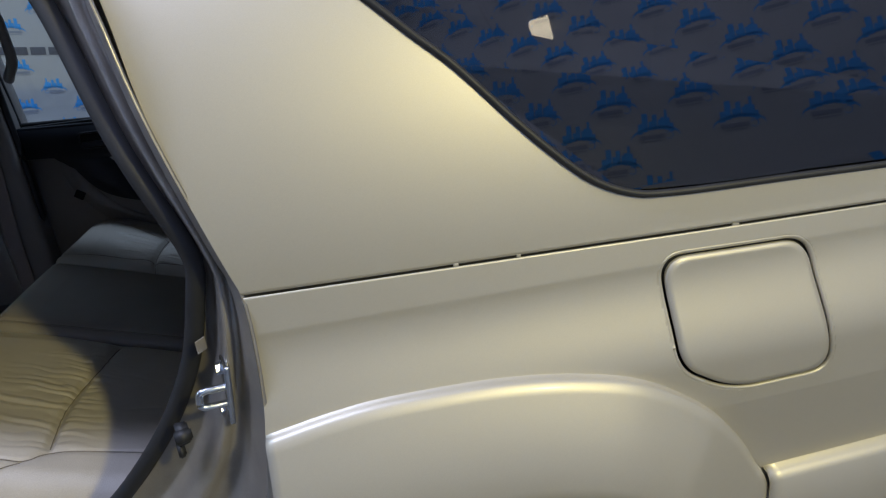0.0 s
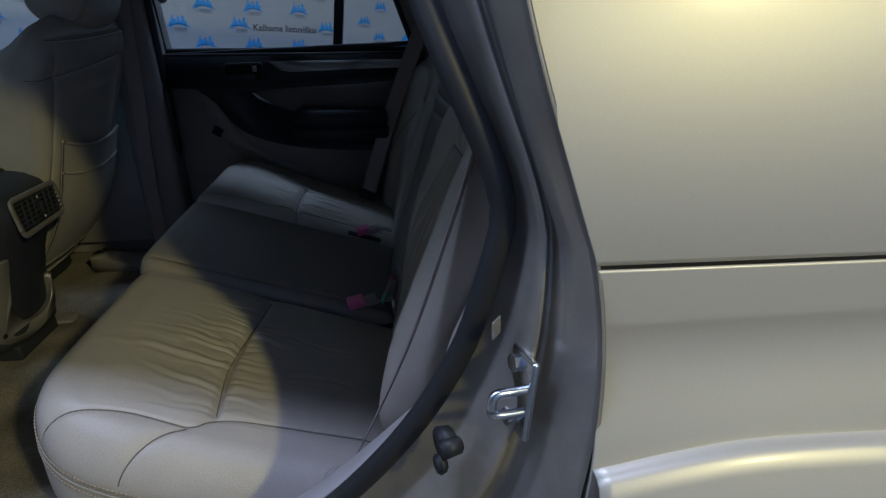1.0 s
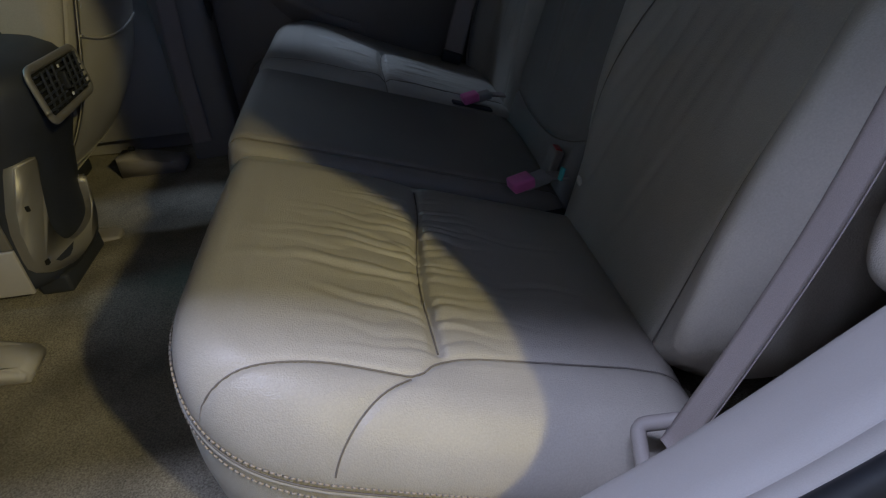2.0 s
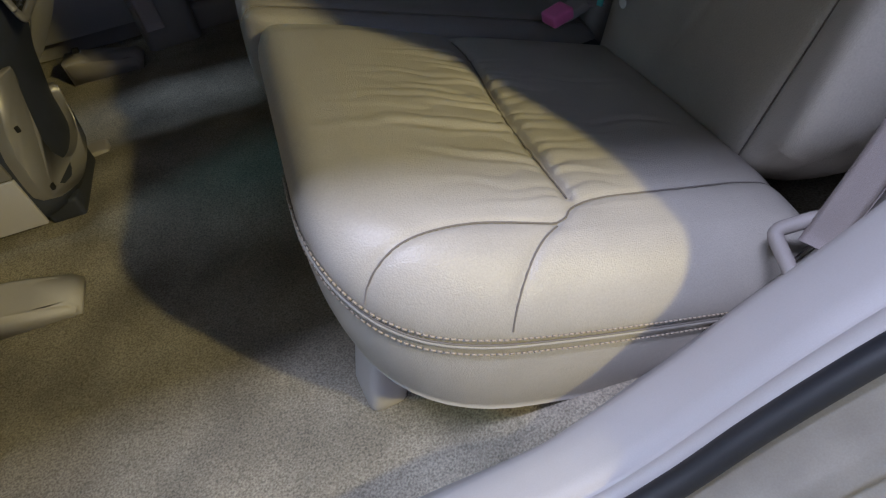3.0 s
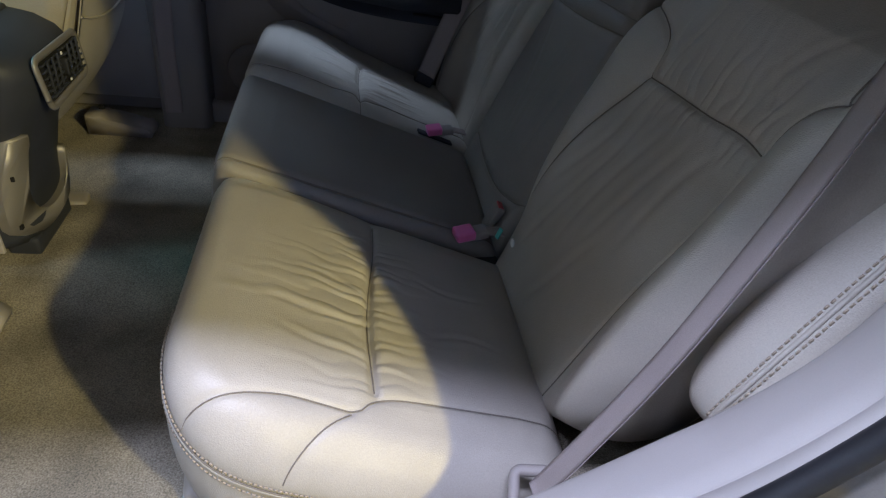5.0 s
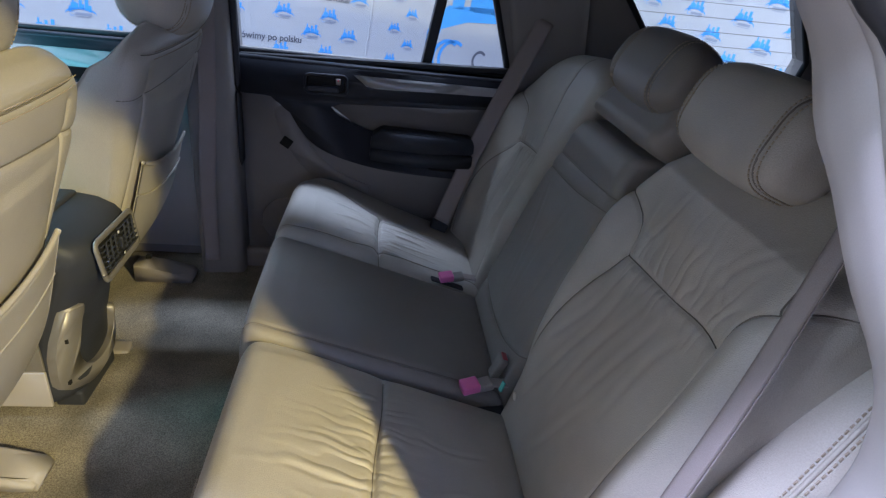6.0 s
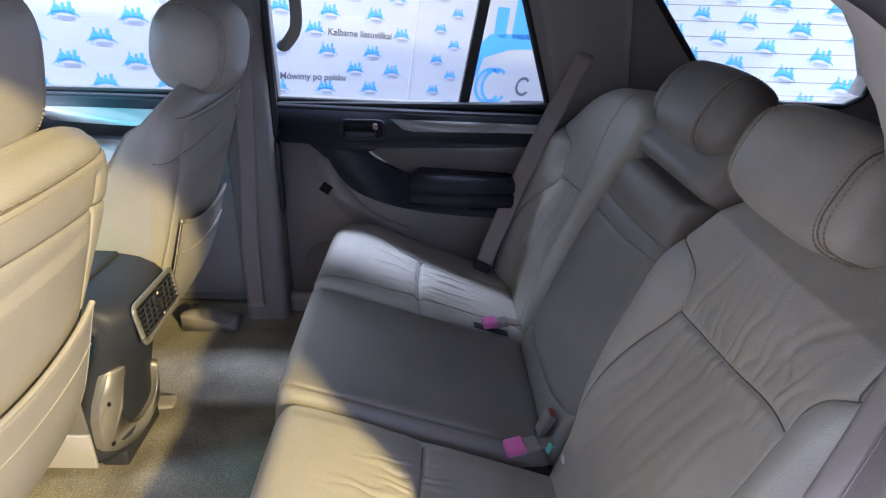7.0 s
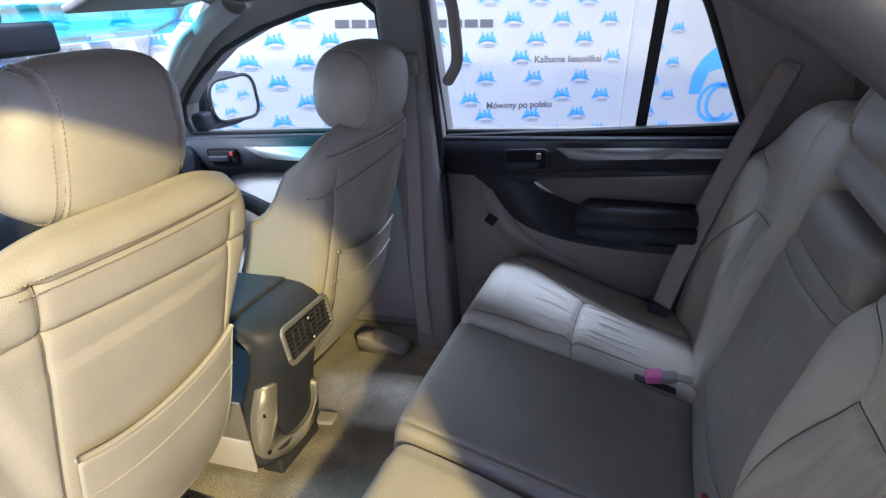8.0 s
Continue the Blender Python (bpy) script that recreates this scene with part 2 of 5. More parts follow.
def pad(name, outline, top, depth, radius, to_world, material, parent, label="", seams=(), wrinkle=None, rings=70, flare=0.012, skirt=8, car=True):
    """An upholstered pad: a closed outline in its own plane (a, b), its height c = top(a, b), rounded towards the rim, with stitched
    seams pressed in (line, depth, half width), and a skirt of the depth round it."""
    outline = np.asarray(outline, float)
    n = len(outline)
    mid = outline.mean(0)
    f = 0.012 + 0.988 * (1 - (1 - np.linspace(0, 1, rings)) ** 1.5)
    ab = (mid + f[:, None, None] * (outline[None] - mid)).reshape(-1, 2)
    closed = np.concatenate([outline, outline[:1]])
    d, _ = near_line(ab, closed[::2] if n > 200 else closed)
    lines = [(smooth_line(line, 40), deep, half) for line, deep, half in seams]

    def height(ab, d):
        r = radius(ab) if callable(radius) else np.full(len(ab), radius)
        e = np.clip(r - d, 0, None)
        c = top(ab) - (r - np.sqrt(np.clip(r * r - e * e, 0, None)))
        for line, deep, half in lines:
            q, _ = near_line(ab, line)
            c -= 0.75 * deep * np.exp(-((q / half) ** 2)) + 0.45 * deep * np.exp(-((q / (half * 4)) ** 2))
        return c + wrinkle(ab) if wrinkle is not None else c

    c = height(ab, d)
    v = [np.concatenate([ab, c[:, None]], 1)]
    rim, rc = outline, c.reshape(rings, n)[-1]
    wide = 41
    level = np.convolve(np.concatenate([rc[-wide:], rc, rc[:wide]]), np.ones(wide) / wide, "same")[wide:-wide]
    out = rim - mid
    out /= np.linalg.norm(out, axis=1, keepdims=True)
    for k in range(1, skirt + 1):
        s = k / skirt
        swell = flare * math.sin(math.pi * min(1, s * 1.0)) - 0.25 * flare * s
        v.append(np.concatenate([rim + out * swell, (rc * (1 - min(1, 2 * s)) + level * min(1, 2 * s) - depth * s)[:, None]], 1))
    v = np.concatenate(v)
    faces = grid_faces(rings + skirt, n, close_v=True) + [tuple(range(n))]
    faces.append(tuple((rings + skirt - 1) * n + k for k in range(n)))
    ob = mesh(name, to_world(v), faces, material, parent, label, True, car)
    # the thread line sunk in each seam
    for line, deep, half in lines:
        line = smooth_line(line, 90)
        line = line[inside(outline, line[:, 0], line[:, 1])]
        if len(line) > 8:
            h = height(line, near_line(line, closed)[0])
            tube("seam_line", to_world(np.concatenate([line, h[:, None] + 0.0014], 1)), 0.0010, M_SEAM, ob, "", sides=5, car=car, curve=False)
    return ob


def pillow(name, centre, size, axes, material, parent, label="", power=(2.6, 2.6), seams=(), n=64, bend=0.0, car=True, taper=0.0):
    """A stuffed, rounded block: a superellipsoid along three axes, bowed about its long one; seams: (axis, where, depth, half width)."""
    u = np.linspace(-np.pi / 2, np.pi / 2, n)
    w = np.linspace(-np.pi, np.pi, 2 * n, endpoint=False)
    sp = lambda x, p: np.sign(x) * np.abs(x) ** (2 / p)  # noqa: E731
    U, W = np.meshgrid(u, w, indexing="ij")
    a = sp(np.cos(U), power[0]) * sp(np.cos(W), power[1])
    b = sp(np.cos(U), power[0]) * sp(np.sin(W), power[1])
    c = sp(np.sin(U), power[0])
    q = np.stack([a, b, c], -1)
    shrink = np.ones(q.shape[:2])
    for axis, where, deep, half in seams:
        shrink -= deep * np.exp(-(((q[..., axis] - where) / half) ** 2))
    q = q * shrink[..., None]
    q[..., 1] *= 1 - taper * (q[..., 2] + 1) / 2
    q = q * (np.asarray(size) / 2)
    q[..., 0] -= bend * (q[..., 1] / (size[1] / 2)) ** 2
    A = np.asarray(axes, float)
    v = np.asarray(centre) + q.reshape(-1, 3) @ A
    return mesh(name, v, grid_faces(n, 2 * n, close_v=True), material, parent, label, True, car)


def stitches(name, line, parent, gap=0.0055, length=0.0035, thick_=0.0010, lift=(0, 0, 0.001), car=True):
    """A row of small thread stitches along a line in the world."""
    p = np.asarray(line, float)
    s = np.r_[0, np.cumsum(np.linalg.norm(np.diff(p, axis=0), axis=1))]
    bm_v, bm_f = [], []
    for k in range(int(s[-1] / gap)):
        a, b = [np.array([np.interp(k * gap + e, s, p[:, i]) for i in range(3)]) for e in (0, length)]
        t = (b - a) / (np.linalg.norm(b - a) + 1e-9)
        x = np.cross(t, (0, 0, 1.0))
        x /= np.linalg.norm(x) + 1e-9
        z = np.cross(x, t)
        base = len(bm_v)
        for e in (a, b):
            for dx, dz in ((-1, 0), (0, 1), (1, 0), (0, -1)):
                bm_v.append(e + np.asarray(lift) + thick_ * (dx * x + dz * z))
        bm_f += [tuple(base + i for i in q) for q in ((0, 1, 5, 4), (1, 2, 6, 5), (2, 3, 7, 6), (3, 0, 4, 7), (0, 3, 2, 1), (4, 5, 6, 7))]
    return mesh(name, bm_v, bm_f, M_THREAD, parent, "", True, car)


def prism(outline, y0, y1, axis="y"):
    """A flat outline drawn out between two values of an axis, as a bmesh."""
    bm = bmesh.new()
    rows = []
    for d in (y0, y1):
        row = []
        for a, b in outline:
            row.append(bm.verts.new({"x": (d, a, b), "y": (a, d, b), "z": (a, b, d)}[axis]))
        rows.append(row)
    k = len(outline)
    for i in range(k):
        bm.faces.new((rows[0][i], rows[0][(i + 1) % k], rows[1][(i + 1) % k], rows[1][i]))
    bm.faces.new(rows[0])
    bm.faces.new(rows[1])
    return bm


def wall_with_holes(outer, holes, y0, y1):
    """A slab in the x-z plane with openings cut right through it, as a bmesh."""
    bm = bmesh.new()
    edges = []
    for loop in (outer, *holes):
        vs = [bm.verts.new((a, y0, b)) for a, b in loop]
        edges += [bm.edges.new((vs[i], vs[(i + 1) % len(vs)])) for i in range(len(vs))]
    bmesh.ops.triangle_fill(bm, use_beauty=True, use_dissolve=False, edges=edges)
    got = bmesh.ops.extrude_face_region(bm, geom=bm.faces[:])
    for v in got["geom"]:
        if isinstance(v, bmesh.types.BMVert):
            v.co.y = y1
    return bm

# ---- the booth: a workshop bay hung with printed banners, turned against the car ----
BOOTH = Matrix.Rotation(radians(31), 4, "Z")
GROUND = 0.0
U0, U1, V0, V1, TOP = -5.5, 3.05, -3.2, 3.88, 6.5


def booth_box(name, lo, hi, material, label, category, bevel=0.0):
    c = [(a + b) / 2 for a, b in zip(lo, hi)]
    s = [b - a for a, b in zip(lo, hi)]
    ob = part(name, rbox(s, Matrix.Translation(c), bevel), material, None, label, False, False)
    ob.matrix_world = BOOTH
    return tagged(ob, label, category, kind="structure")


floor_slab = booth_box("floor", (U0 - 0.2, V0 - 0.2, -0.2), (U1 + 0.2, V1 + 0.2, GROUND), M_FLOOR, "grey painted concrete workshop floor under the car", "floor")
ceiling = booth_box("ceiling", (U0 - 0.2, V0 - 0.2, TOP), (U1 + 0.2, V1 + 0.2, TOP + 0.15), M_CEIL, "plain grey workshop ceiling with strip lights", "ceiling")
wall_far = booth_box("wall_far", (U0, V1, GROUND), (U1 + 0.2, V1 + 0.12, TOP), M_BANNER, "white banner wall printed with blue skyline marks", "wall")
wall_rear = booth_box("wall_rear", (U1, V0, GROUND), (U1 + 0.12, V1, TOP), M_BANNER, "white banner wall printed with blue skyline marks", "wall")
wall_near = booth_box("wall_near", (U0, V0 - 0.12, GROUND), (U1 + 0.2, V0, TOP), M_BANNER, "white banner wall printed with blue skyline marks", "wall")
wall_front = booth_box("wall_front", (U0 - 0.12, V0 - 0.12, GROUND), (U0, V1 + 0.12, TOP), M_BANNER, "white banner wall printed with blue skyline marks", "wall")


def mark_shapes(s):
    """The printed mark as flat outlines: towers over an arc (blue), and the bar of its lettering (grey)."""
    blue, x = [], -0.40
    for w, h, gap in ((0.07, 0.10, 0.0), (0.05, 0.20, 0.0), (0.06, 0.36, 0.0), (0.08, 0.18, 0.0), (0.06, 0.12, 0.02), (0.10, 0.24, 0.0), (0.08, 0.10, 0.02), (0.12, 0.32, 0.0), (0.10, 0.14, 0.0)):
        foot = 0.19 * (1 - (2 * (x + w / 2)) ** 2)
        blue.append([(x, foot - 0.10), (x + w, foot - 0.10), (x + w, foot + h), (x, foot + h)])
        x += w + gap
    arc = [np.array([0.52 * math.sin(t), 0.22 * math.cos(t) - 0.06]) for t in np.linspace(-1.55, 1.55, 15)]
    for a, b in zip(arc[:-1], arc[1:]):
        blue.append([a - (0, 0.055), b - (0, 0.055), b, a])
    grey = [[(-0.20, -0.13), (0.36, -0.13), (0.36, -0.03), (-0.20, -0.03)], [(-0.18, -0.19), (0.34, -0.19), (0.34, -0.165), (-0.18, -0.165)]]
    ring = [np.array([-0.30 + 0.085 * math.cos(t), -0.08 + 0.085 * math.sin(t)]) for t in np.linspace(0.6, 5.7, 11)]
    for a, b in zip(ring[:-1], ring[1:]):
        blue.append([a, b, b * 0.8 + np.array((-0.30, -0.08)) * 0.2, a * 0.8 + np.array((-0.30, -0.08)) * 0.2])
    return [[(s * a, s * b) for a, b in q] for q in blue], [[(s * a, s * b) for a, b in q] for q in grey]


def print_marks(wall, to3, places, s):
    for name, k, m, label in (("printed_marks", 0, M_BLUE, "blue printed skyline marks"), ("printed_bars", 1, M_PALE, "grey bars of small print")):
        shapes = mark_shapes(s)[k]
        v, f = [], []
        for pu, pz in places:
            for q in shapes:
                f.append(tuple(range(len(v), len(v) + len(q))))
                v += [to3(pu + a, pz + b) for a, b in q]
        ob = mesh(name, v, f, m, wall, label, False, False)
        tagged(ob, kind="stuff")


def lattice(a0, a1, z0, z1, pa, pz, a_ref, z_ref, skip=()):
    out = []
    for j in range(int((z0 - z_ref) / pz) - 1, int((z1 - z_ref) / pz) + 2):
        z = z_ref + j * pz
        if not z0 <= z <= z1:
            continue
        i0 = int((a0 - a_ref) / pa) - 1
        for i in range(i0, int((a1 - a_ref) / pa) + 2):
            a = a_ref + (i + 0.5 * (j % 2)) * pa
            if a0 <= a <= a1 and not any(p[0] < a < p[1] and p[2] < z < p[3] for p in skip):
                out.append((a, z))
    return out


SEAM_U = 1.667
skips = [(0.80, 1.66, 1.04, 1.16), (0.50, 1.24, 0.80, 0.90), (-0.25, 0.80, 1.26, 1.38)]
beside = [(0.955, 1.092), (1.565, 1.092), (0.635, 0.842), (1.245, 0.86)]
print_marks(wall_far, lambda a, z: (a, V1 - 0.002, z), lattice(U0 + 0.2, SEAM_U - 0.1, 0.3, 3.2, 0.312, 0.1155, 0.891, 1.315, skips) + beside, 0.135)
print_marks(wall_far, lambda a, z: (a, V1 - 0.002, z), lattice(SEAM_U + 0.1, 2.13, 0.3, 3.2, 0.26, 0.105, 1.996, 1.053, [(2.08, 3, 0.5, 1.9)]), 0.112)
print_marks(wall_rear, lambda a, z: (U1 - 0.002, -a, z), lattice(-V1 + 0.1, -V0 - 0.2, 0.3, 3.2, 0.32, 0.12, -2.72, 1.5), 0.14)
print_marks(wall_near, lambda a, z: (-a, V0 + 0.002, z), lattice(-U1 + 0.2, -U0 - 0.2, 0.3, 6.2, 0.46, 0.19, 0.0, 1.3, [(-1.9, -0.6, 0.7, 1.9)]), 0.27)


def lettering(words, size, u, z, wall):
    cu = bpy.data.curves.new("lettering", "FONT")
    cu.body, cu.size, cu.align_x, cu.offset = words, size, "LEFT", 0.0012
    ob = new("lettering", cu)
    me = bpy.data.meshes.new_from_object(ob)
    bpy.data.objects.remove(ob)
    me.materials.append(M_GREY)
    ob = new("lettering", me)
    ob.parent = wall
    ob.matrix_basis = pose(u, V1 - 0.003, z, 90, 0, 0)
    tagged(ob, "dark grey printed words")
    xs = [v.co.x for v in me.vertices]
    return ob, max(xs) - min(xs)


for words, u, z, wide in (("Kalbame lietuvi\u0161kai", 1.04, 1.082, 0.445), ("M\u00f3wimy po polsku", 0.742, 0.805, 0.435)):
    ob, got = lettering(words, 0.08, u, z, wall_far)
    ob.scale = (wide / got,) * 3


def flat_shapes(name, wall, to3, quads, material, label):
    v, f = [], []
    for q in quads:
        f.append(tuple(range(len(v), len(v) + len(q))))
        v += [to3(a, b) for a, b in q]
    return mesh(name, v, f, material, wall, label, False, False)


def ring_quads(ca, cz, r, w, t0, t1, n=28):
    t = np.linspace(t0, t1, n)
    return [[(ca + r * math.cos(p), cz + r * math.sin(p)), (ca + r * math.cos(q), cz + r * math.sin(q)), (ca + (r - w) * math.cos(q), cz + (r - w) * math.sin(q)), (ca + (r - w) * math.cos(p), cz + (r - w) * math.sin(p))] for p, q in zip(t[:-1], t[1:])]


# the address line of the banner, as plain bars
bars = [[(-0.17 + 0.095 * k, 1.29), (-0.09 + 0.095 * k, 1.29), (-0.09 + 0.095 * k, 1.335), (-0.17 + 0.095 * k, 1.335)] for k in range(10)]
flat_shapes("printed_line", wall_far, lambda a, z: (a, V1 - 0.003, z), bars, M_GREY, "dark grey bars of a printed line")
# the large mark beyond the seam of the banner
big = ring_quads(2.36, 0.80, 0.135, 0.026, 0.9, 5.6) + ring_quads(2.42, 0.80, 0.135, 0.026, 0.9, 5.6)
big += [[(2.15, 0.86), (2.23, 0.86), (2.27, 1.0), (2.50, 1.07), (2.80, 1.09), (2.80, 1.20), (2.30, 1.17), (2.20, 1.08), (2.15, 0.98)]]
big += [[(2.33, 1.15), (2.44, 1.15), (2.44, 1.36), (2.33, 1.36)], [(2.50, 1.15), (2.80, 1.15), (2.80, 1.62), (2.50, 1.62)]]
flat_shapes("printed_mark_large", wall_far, lambda a, z: (a, V1 - 0.003, z), big, M_BLUE, "large blue skyline mark with two open rings")
flat_shapes("printed_bar_large", wall_far, lambda a, z: (a, V1 - 0.003, z), ring_quads(2.70, 0.80, 0.075, 0.022, 0.7, 5.6) + [[(2.60, 0.665), (2.95, 0.665), (2.95, 0.69), (2.60, 0.69)]], M_GREY, "dark grey plain shapes beside the large mark")
nb = ring_quads(-1.55, 1.25, 0.30, 0.05, 0.7, 5.6) + ring_quads(-1.42, 1.25, 0.30, 0.05, 0.7, 5.6)
flat_shapes("printed_mark_large", wall_near, lambda a, z: (-a, V0 + 0.003, z), nb, M_BLUE, "large blue open rings")
flat_shapes("printed_bar_large", wall_near, lambda a, z: (-a, V0 + 0.003, z), ring_quads(-0.95, 1.25, 0.17, 0.05, 0.7, 5.6) + [[(-0.70, 1.08), (-0.62, 1.08), (-0.52, 1.42), (-0.58, 1.42)], [(-0.52, 1.42), (-0.42, 1.08), (-0.35, 1.08), (-0.47, 1.42)]], M_GREY, "dark grey plain shapes beside the rings")
# the fold where two banners meet
fold = part("banner_fold", rbox((0.012, 0.006, TOP - 0.02), Matrix.Translation((SEAM_U, V1 - 0.001, TOP / 2)), 0.002), M_BANNER, wall_far, "", True, False)

# ---- the car's shell ----
car_body = empty("car_body", "beige-silver metallic estate car body standing in the booth", "car")


def tumble(bm, y0, k, z0=1.18):
    for v in bm.verts:
        if v.co.z > z0:
            v.co.y += k * (v.co.z - z0)
    return bm


def inside(poly, a, b):
    """Which places (a, b) lie inside a closed outline."""
    hit = np.zeros(a.shape, bool)
    for (x0, z0), (x1, z1) in zip(poly, np.roll(poly, -1, 0)):
        cross = (z0 > b) != (z1 > b)
        hit ^= cross & (a < (x1 - x0) * (b - z0) / (z1 - z0 + 1e-12) + x0)
    return hit


# opening of the left rear door: outer edge, seal line, inner edge of the trim
OPEN_O = [(-1.02, .02, .47), (-.60, .02, .50), (-.35, .02, .58), (-.14, .01, .70), (-.035, .0, .82), (-.004, .0, .95), (.004, .01, 1.05), (0, .03, 1.13), (-.012, .034, 1.17), (-.047, .047, 1.285), (-.068, .055, 1.37), (-.086, .07, 1.46), (-.12, .11, 1.56), (-.25, .17, 1.635), (-.6, .20, 1.66), (-1.02, .20, 1.655)]
OPEN_S = [(-1.02, .145, .545), (-.60, .145, .575), (-.50, .145, .605), (-.42, .145, .665), (-.34, .14, .73), (-.25, .13, .80), (-.16, .12, .905), (-.10, .115, 1.01), (-.07, .11, 1.11), (-.062, .11, 1.155), (-.073, .11, 1.2), (-.10, .12, 1.265), (-.125, .14, 1.33), (-.172, .19, 1.475), (-.203, .20, 1.51), (-.254, .205, 1.55), (-.35, .22, 1.59), (-.5, .225, 1.62), (-1.02, .225, 1.625)]
OPEN_T = [(-1.02, .215, .545), (-.616, .23, .565), (-.525, .237, .578), (-.435, .24, .622), (-.362, .242, .673), (-.275, .242, .732), (-.165, .238, .832), (-.108, .23, .900), (-.064, .215, 1.0), (-.047, .205, 1.105), (-.050, .205, 1.17), (-.070, .21, 1.235), (-.108, .235, 1.31), (-.134, .262, 1.38), (-.152, .28, 1.42), (-.17, .29, 1.474), (-.187, .30, 1.504), (-.218, .30, 1.545), (-.30, .305, 1.572), (-.5, .31, 1.590), (-.7, .31, 1.602), (-1.02, .31, 1.605)]
NS = 120
cS = smooth_line(OPEN_S, NS)


def bearing(c):
    return np.arctan2(c[:, 2] - 1.1, c[:, 0] + 0.55)


def abreast(c):
    """The curve c, at the places that lie abreast of those of the seal."""
    q = smooth_line(c, 600)
    return np.stack([np.interp(bearing(cS), bearing(q), q[:, k]) for k in range(3)], 1)


cO, cT = abreast(OPEN_O), abreast(OPEN_T)

lip = np.array([0.0, 0.022, 0.0])
inward = (cS - cO) * np.array([1, 0, 1])
inward /= np.linalg.norm(inward, axis=1, keepdims=True) + 1e-9
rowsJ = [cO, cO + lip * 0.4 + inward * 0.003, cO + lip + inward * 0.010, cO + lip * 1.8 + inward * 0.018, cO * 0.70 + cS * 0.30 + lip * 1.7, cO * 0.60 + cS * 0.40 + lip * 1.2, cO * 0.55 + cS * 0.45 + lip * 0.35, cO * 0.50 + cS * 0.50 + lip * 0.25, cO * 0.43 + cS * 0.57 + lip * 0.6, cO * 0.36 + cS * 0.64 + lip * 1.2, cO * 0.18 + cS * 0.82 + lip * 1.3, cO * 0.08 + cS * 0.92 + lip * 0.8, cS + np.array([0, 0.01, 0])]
# the jamb turns from the light; its colour holds part of that shade
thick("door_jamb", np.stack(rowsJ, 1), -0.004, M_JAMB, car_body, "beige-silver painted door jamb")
seal = tube("door_seal", cS, 0.0125, M_RUBBER, car_body, "black rubber door seal", sides=12, n=NS, up=(0, 1, 0))
depth_y = lambda d: np.array([0, d, 0])  # noqa: E731
rowsT = [cS + depth_y(0.012), cS * 0.86 + cT * 0.14 + inward * 0.006, cS * 0.72 + cT * 0.28 + inward * 0.006, cS * 0.70 + cT * 0.30 + inward * 0.0005, cS * 0.67 + cT * 0.33 + inward * 0.005, cS * 0.45 + cT * 0.55 + inward * 0.007, cS * 0.2 + cT * 0.8 + inward * 0.006, cT + inward * 0.003, cT + depth_y(0.008) - inward * 0.004, cT + depth_y(0.02) - inward * 0.03, cT + depth_y(0.035) - inward * 0.06, cT + depth_y(0.055) - inward * 0.10]
opening_trim = tagged(thick("door_opening_trim", np.stack(rowsT, 1), -0.003, M_TRIM, None, "pale greige plastic trim round the door opening"), "pale greige plastic trim round the door opening", "trim", kind="structure")


def skin_y(x, z):
    """The outer skin of the left side: how far in it lies at a height."""
    up = np.clip(z - 1.13, 0, None)
    y = 0.03 + 0.05 * up + 0.54 * up**2
    low = np.clip(1.13 - z, 0, None)
    swell = np.clip((low - 0.055) / 0.15, 0, 1)
    y = np.where(z < 1.13, 0.03 - 0.006 * np.clip(low / 0.05, 0, 1) - 0.036 * swell**2 * (3 - 2 * swell) + 0.12 * np.clip(low - 0.28, 0, 1), y)
    return y + 0.03 * np.clip(x - 0.6, 0, None) ** 2


QWIN = np.array([(0.08, 1.545), (0.196, 1.445), (0.243, 1.402), (0.287, 1.364), (0.357, 1.290), (0.406, 1.243), (0.45, 1.208), (0.495, 1.187), (0.545, 1.178), (0.70, 1.174), (1.15, 1.168), (1.20, 1.21), (1.10, 1.545)])
FUEL = rounded([(0.540, 1.092), (0.779, 1.086), (0.819, 0.874), (0.644, 0.874), (0.557, 0.928)][::-1], [0.035, 0.05, 0.045, 0.045, 0.04], 180)
SEAMZ = 1.130
edge_o = smooth_line(OPEN_O, 120)[20:100]
edge_z, edge_x = edge_o[:, 2], edge_o[:, 0]
order = np.argsort(edge_z)
edge_at = lambda z: np.interp(z, edge_z[order], edge_x[order])  # noqa: E731


def skin(name, z0, z1, nx, nz, holes, label, x1=1.40):
    """A stretch of the outer skin between two heights, from the door's edge to the car's rear, with openings left free."""
    zz = np.linspace(z0, z1, nz)
    X = np.stack([edge_at(z) + np.linspace(0, 1, nx) ** 1.3 * (x1 - edge_at(z)) for z in zz], 1)
    share = (zz - z0) / (z1 - z0)
    Z = zz[None] - 0.018 * X * (share if z1 < 1.2 else 1 - share)[None]
    P = np.stack([X, skin_y(X, Z), Z], -1)
    f = []
    cx, cz = (X[:-1, :-1] + X[1:, 1:]) / 2, (Z[:-1, :-1] + Z[1:, 1:]) / 2
    free = np.zeros(cx.shape, bool)
    for h in holes:
        free |= inside(h, cx, cz)
    for i in range(nx - 1):
        for j in range(nz - 1):
            if not free[i, j]:
                f.append((i * nz + j, (i + 1) * nz + j, (i + 1) * nz + j + 1, i * nz + j + 1))
    ob = mesh(name, P.reshape(-1, 3), f, M_PAINT, car_body, label)
    mod = ob.modifiers.new("solid", "SOLIDIFY")
    mod.thickness, mod.offset = 0.004, -1
    return ob


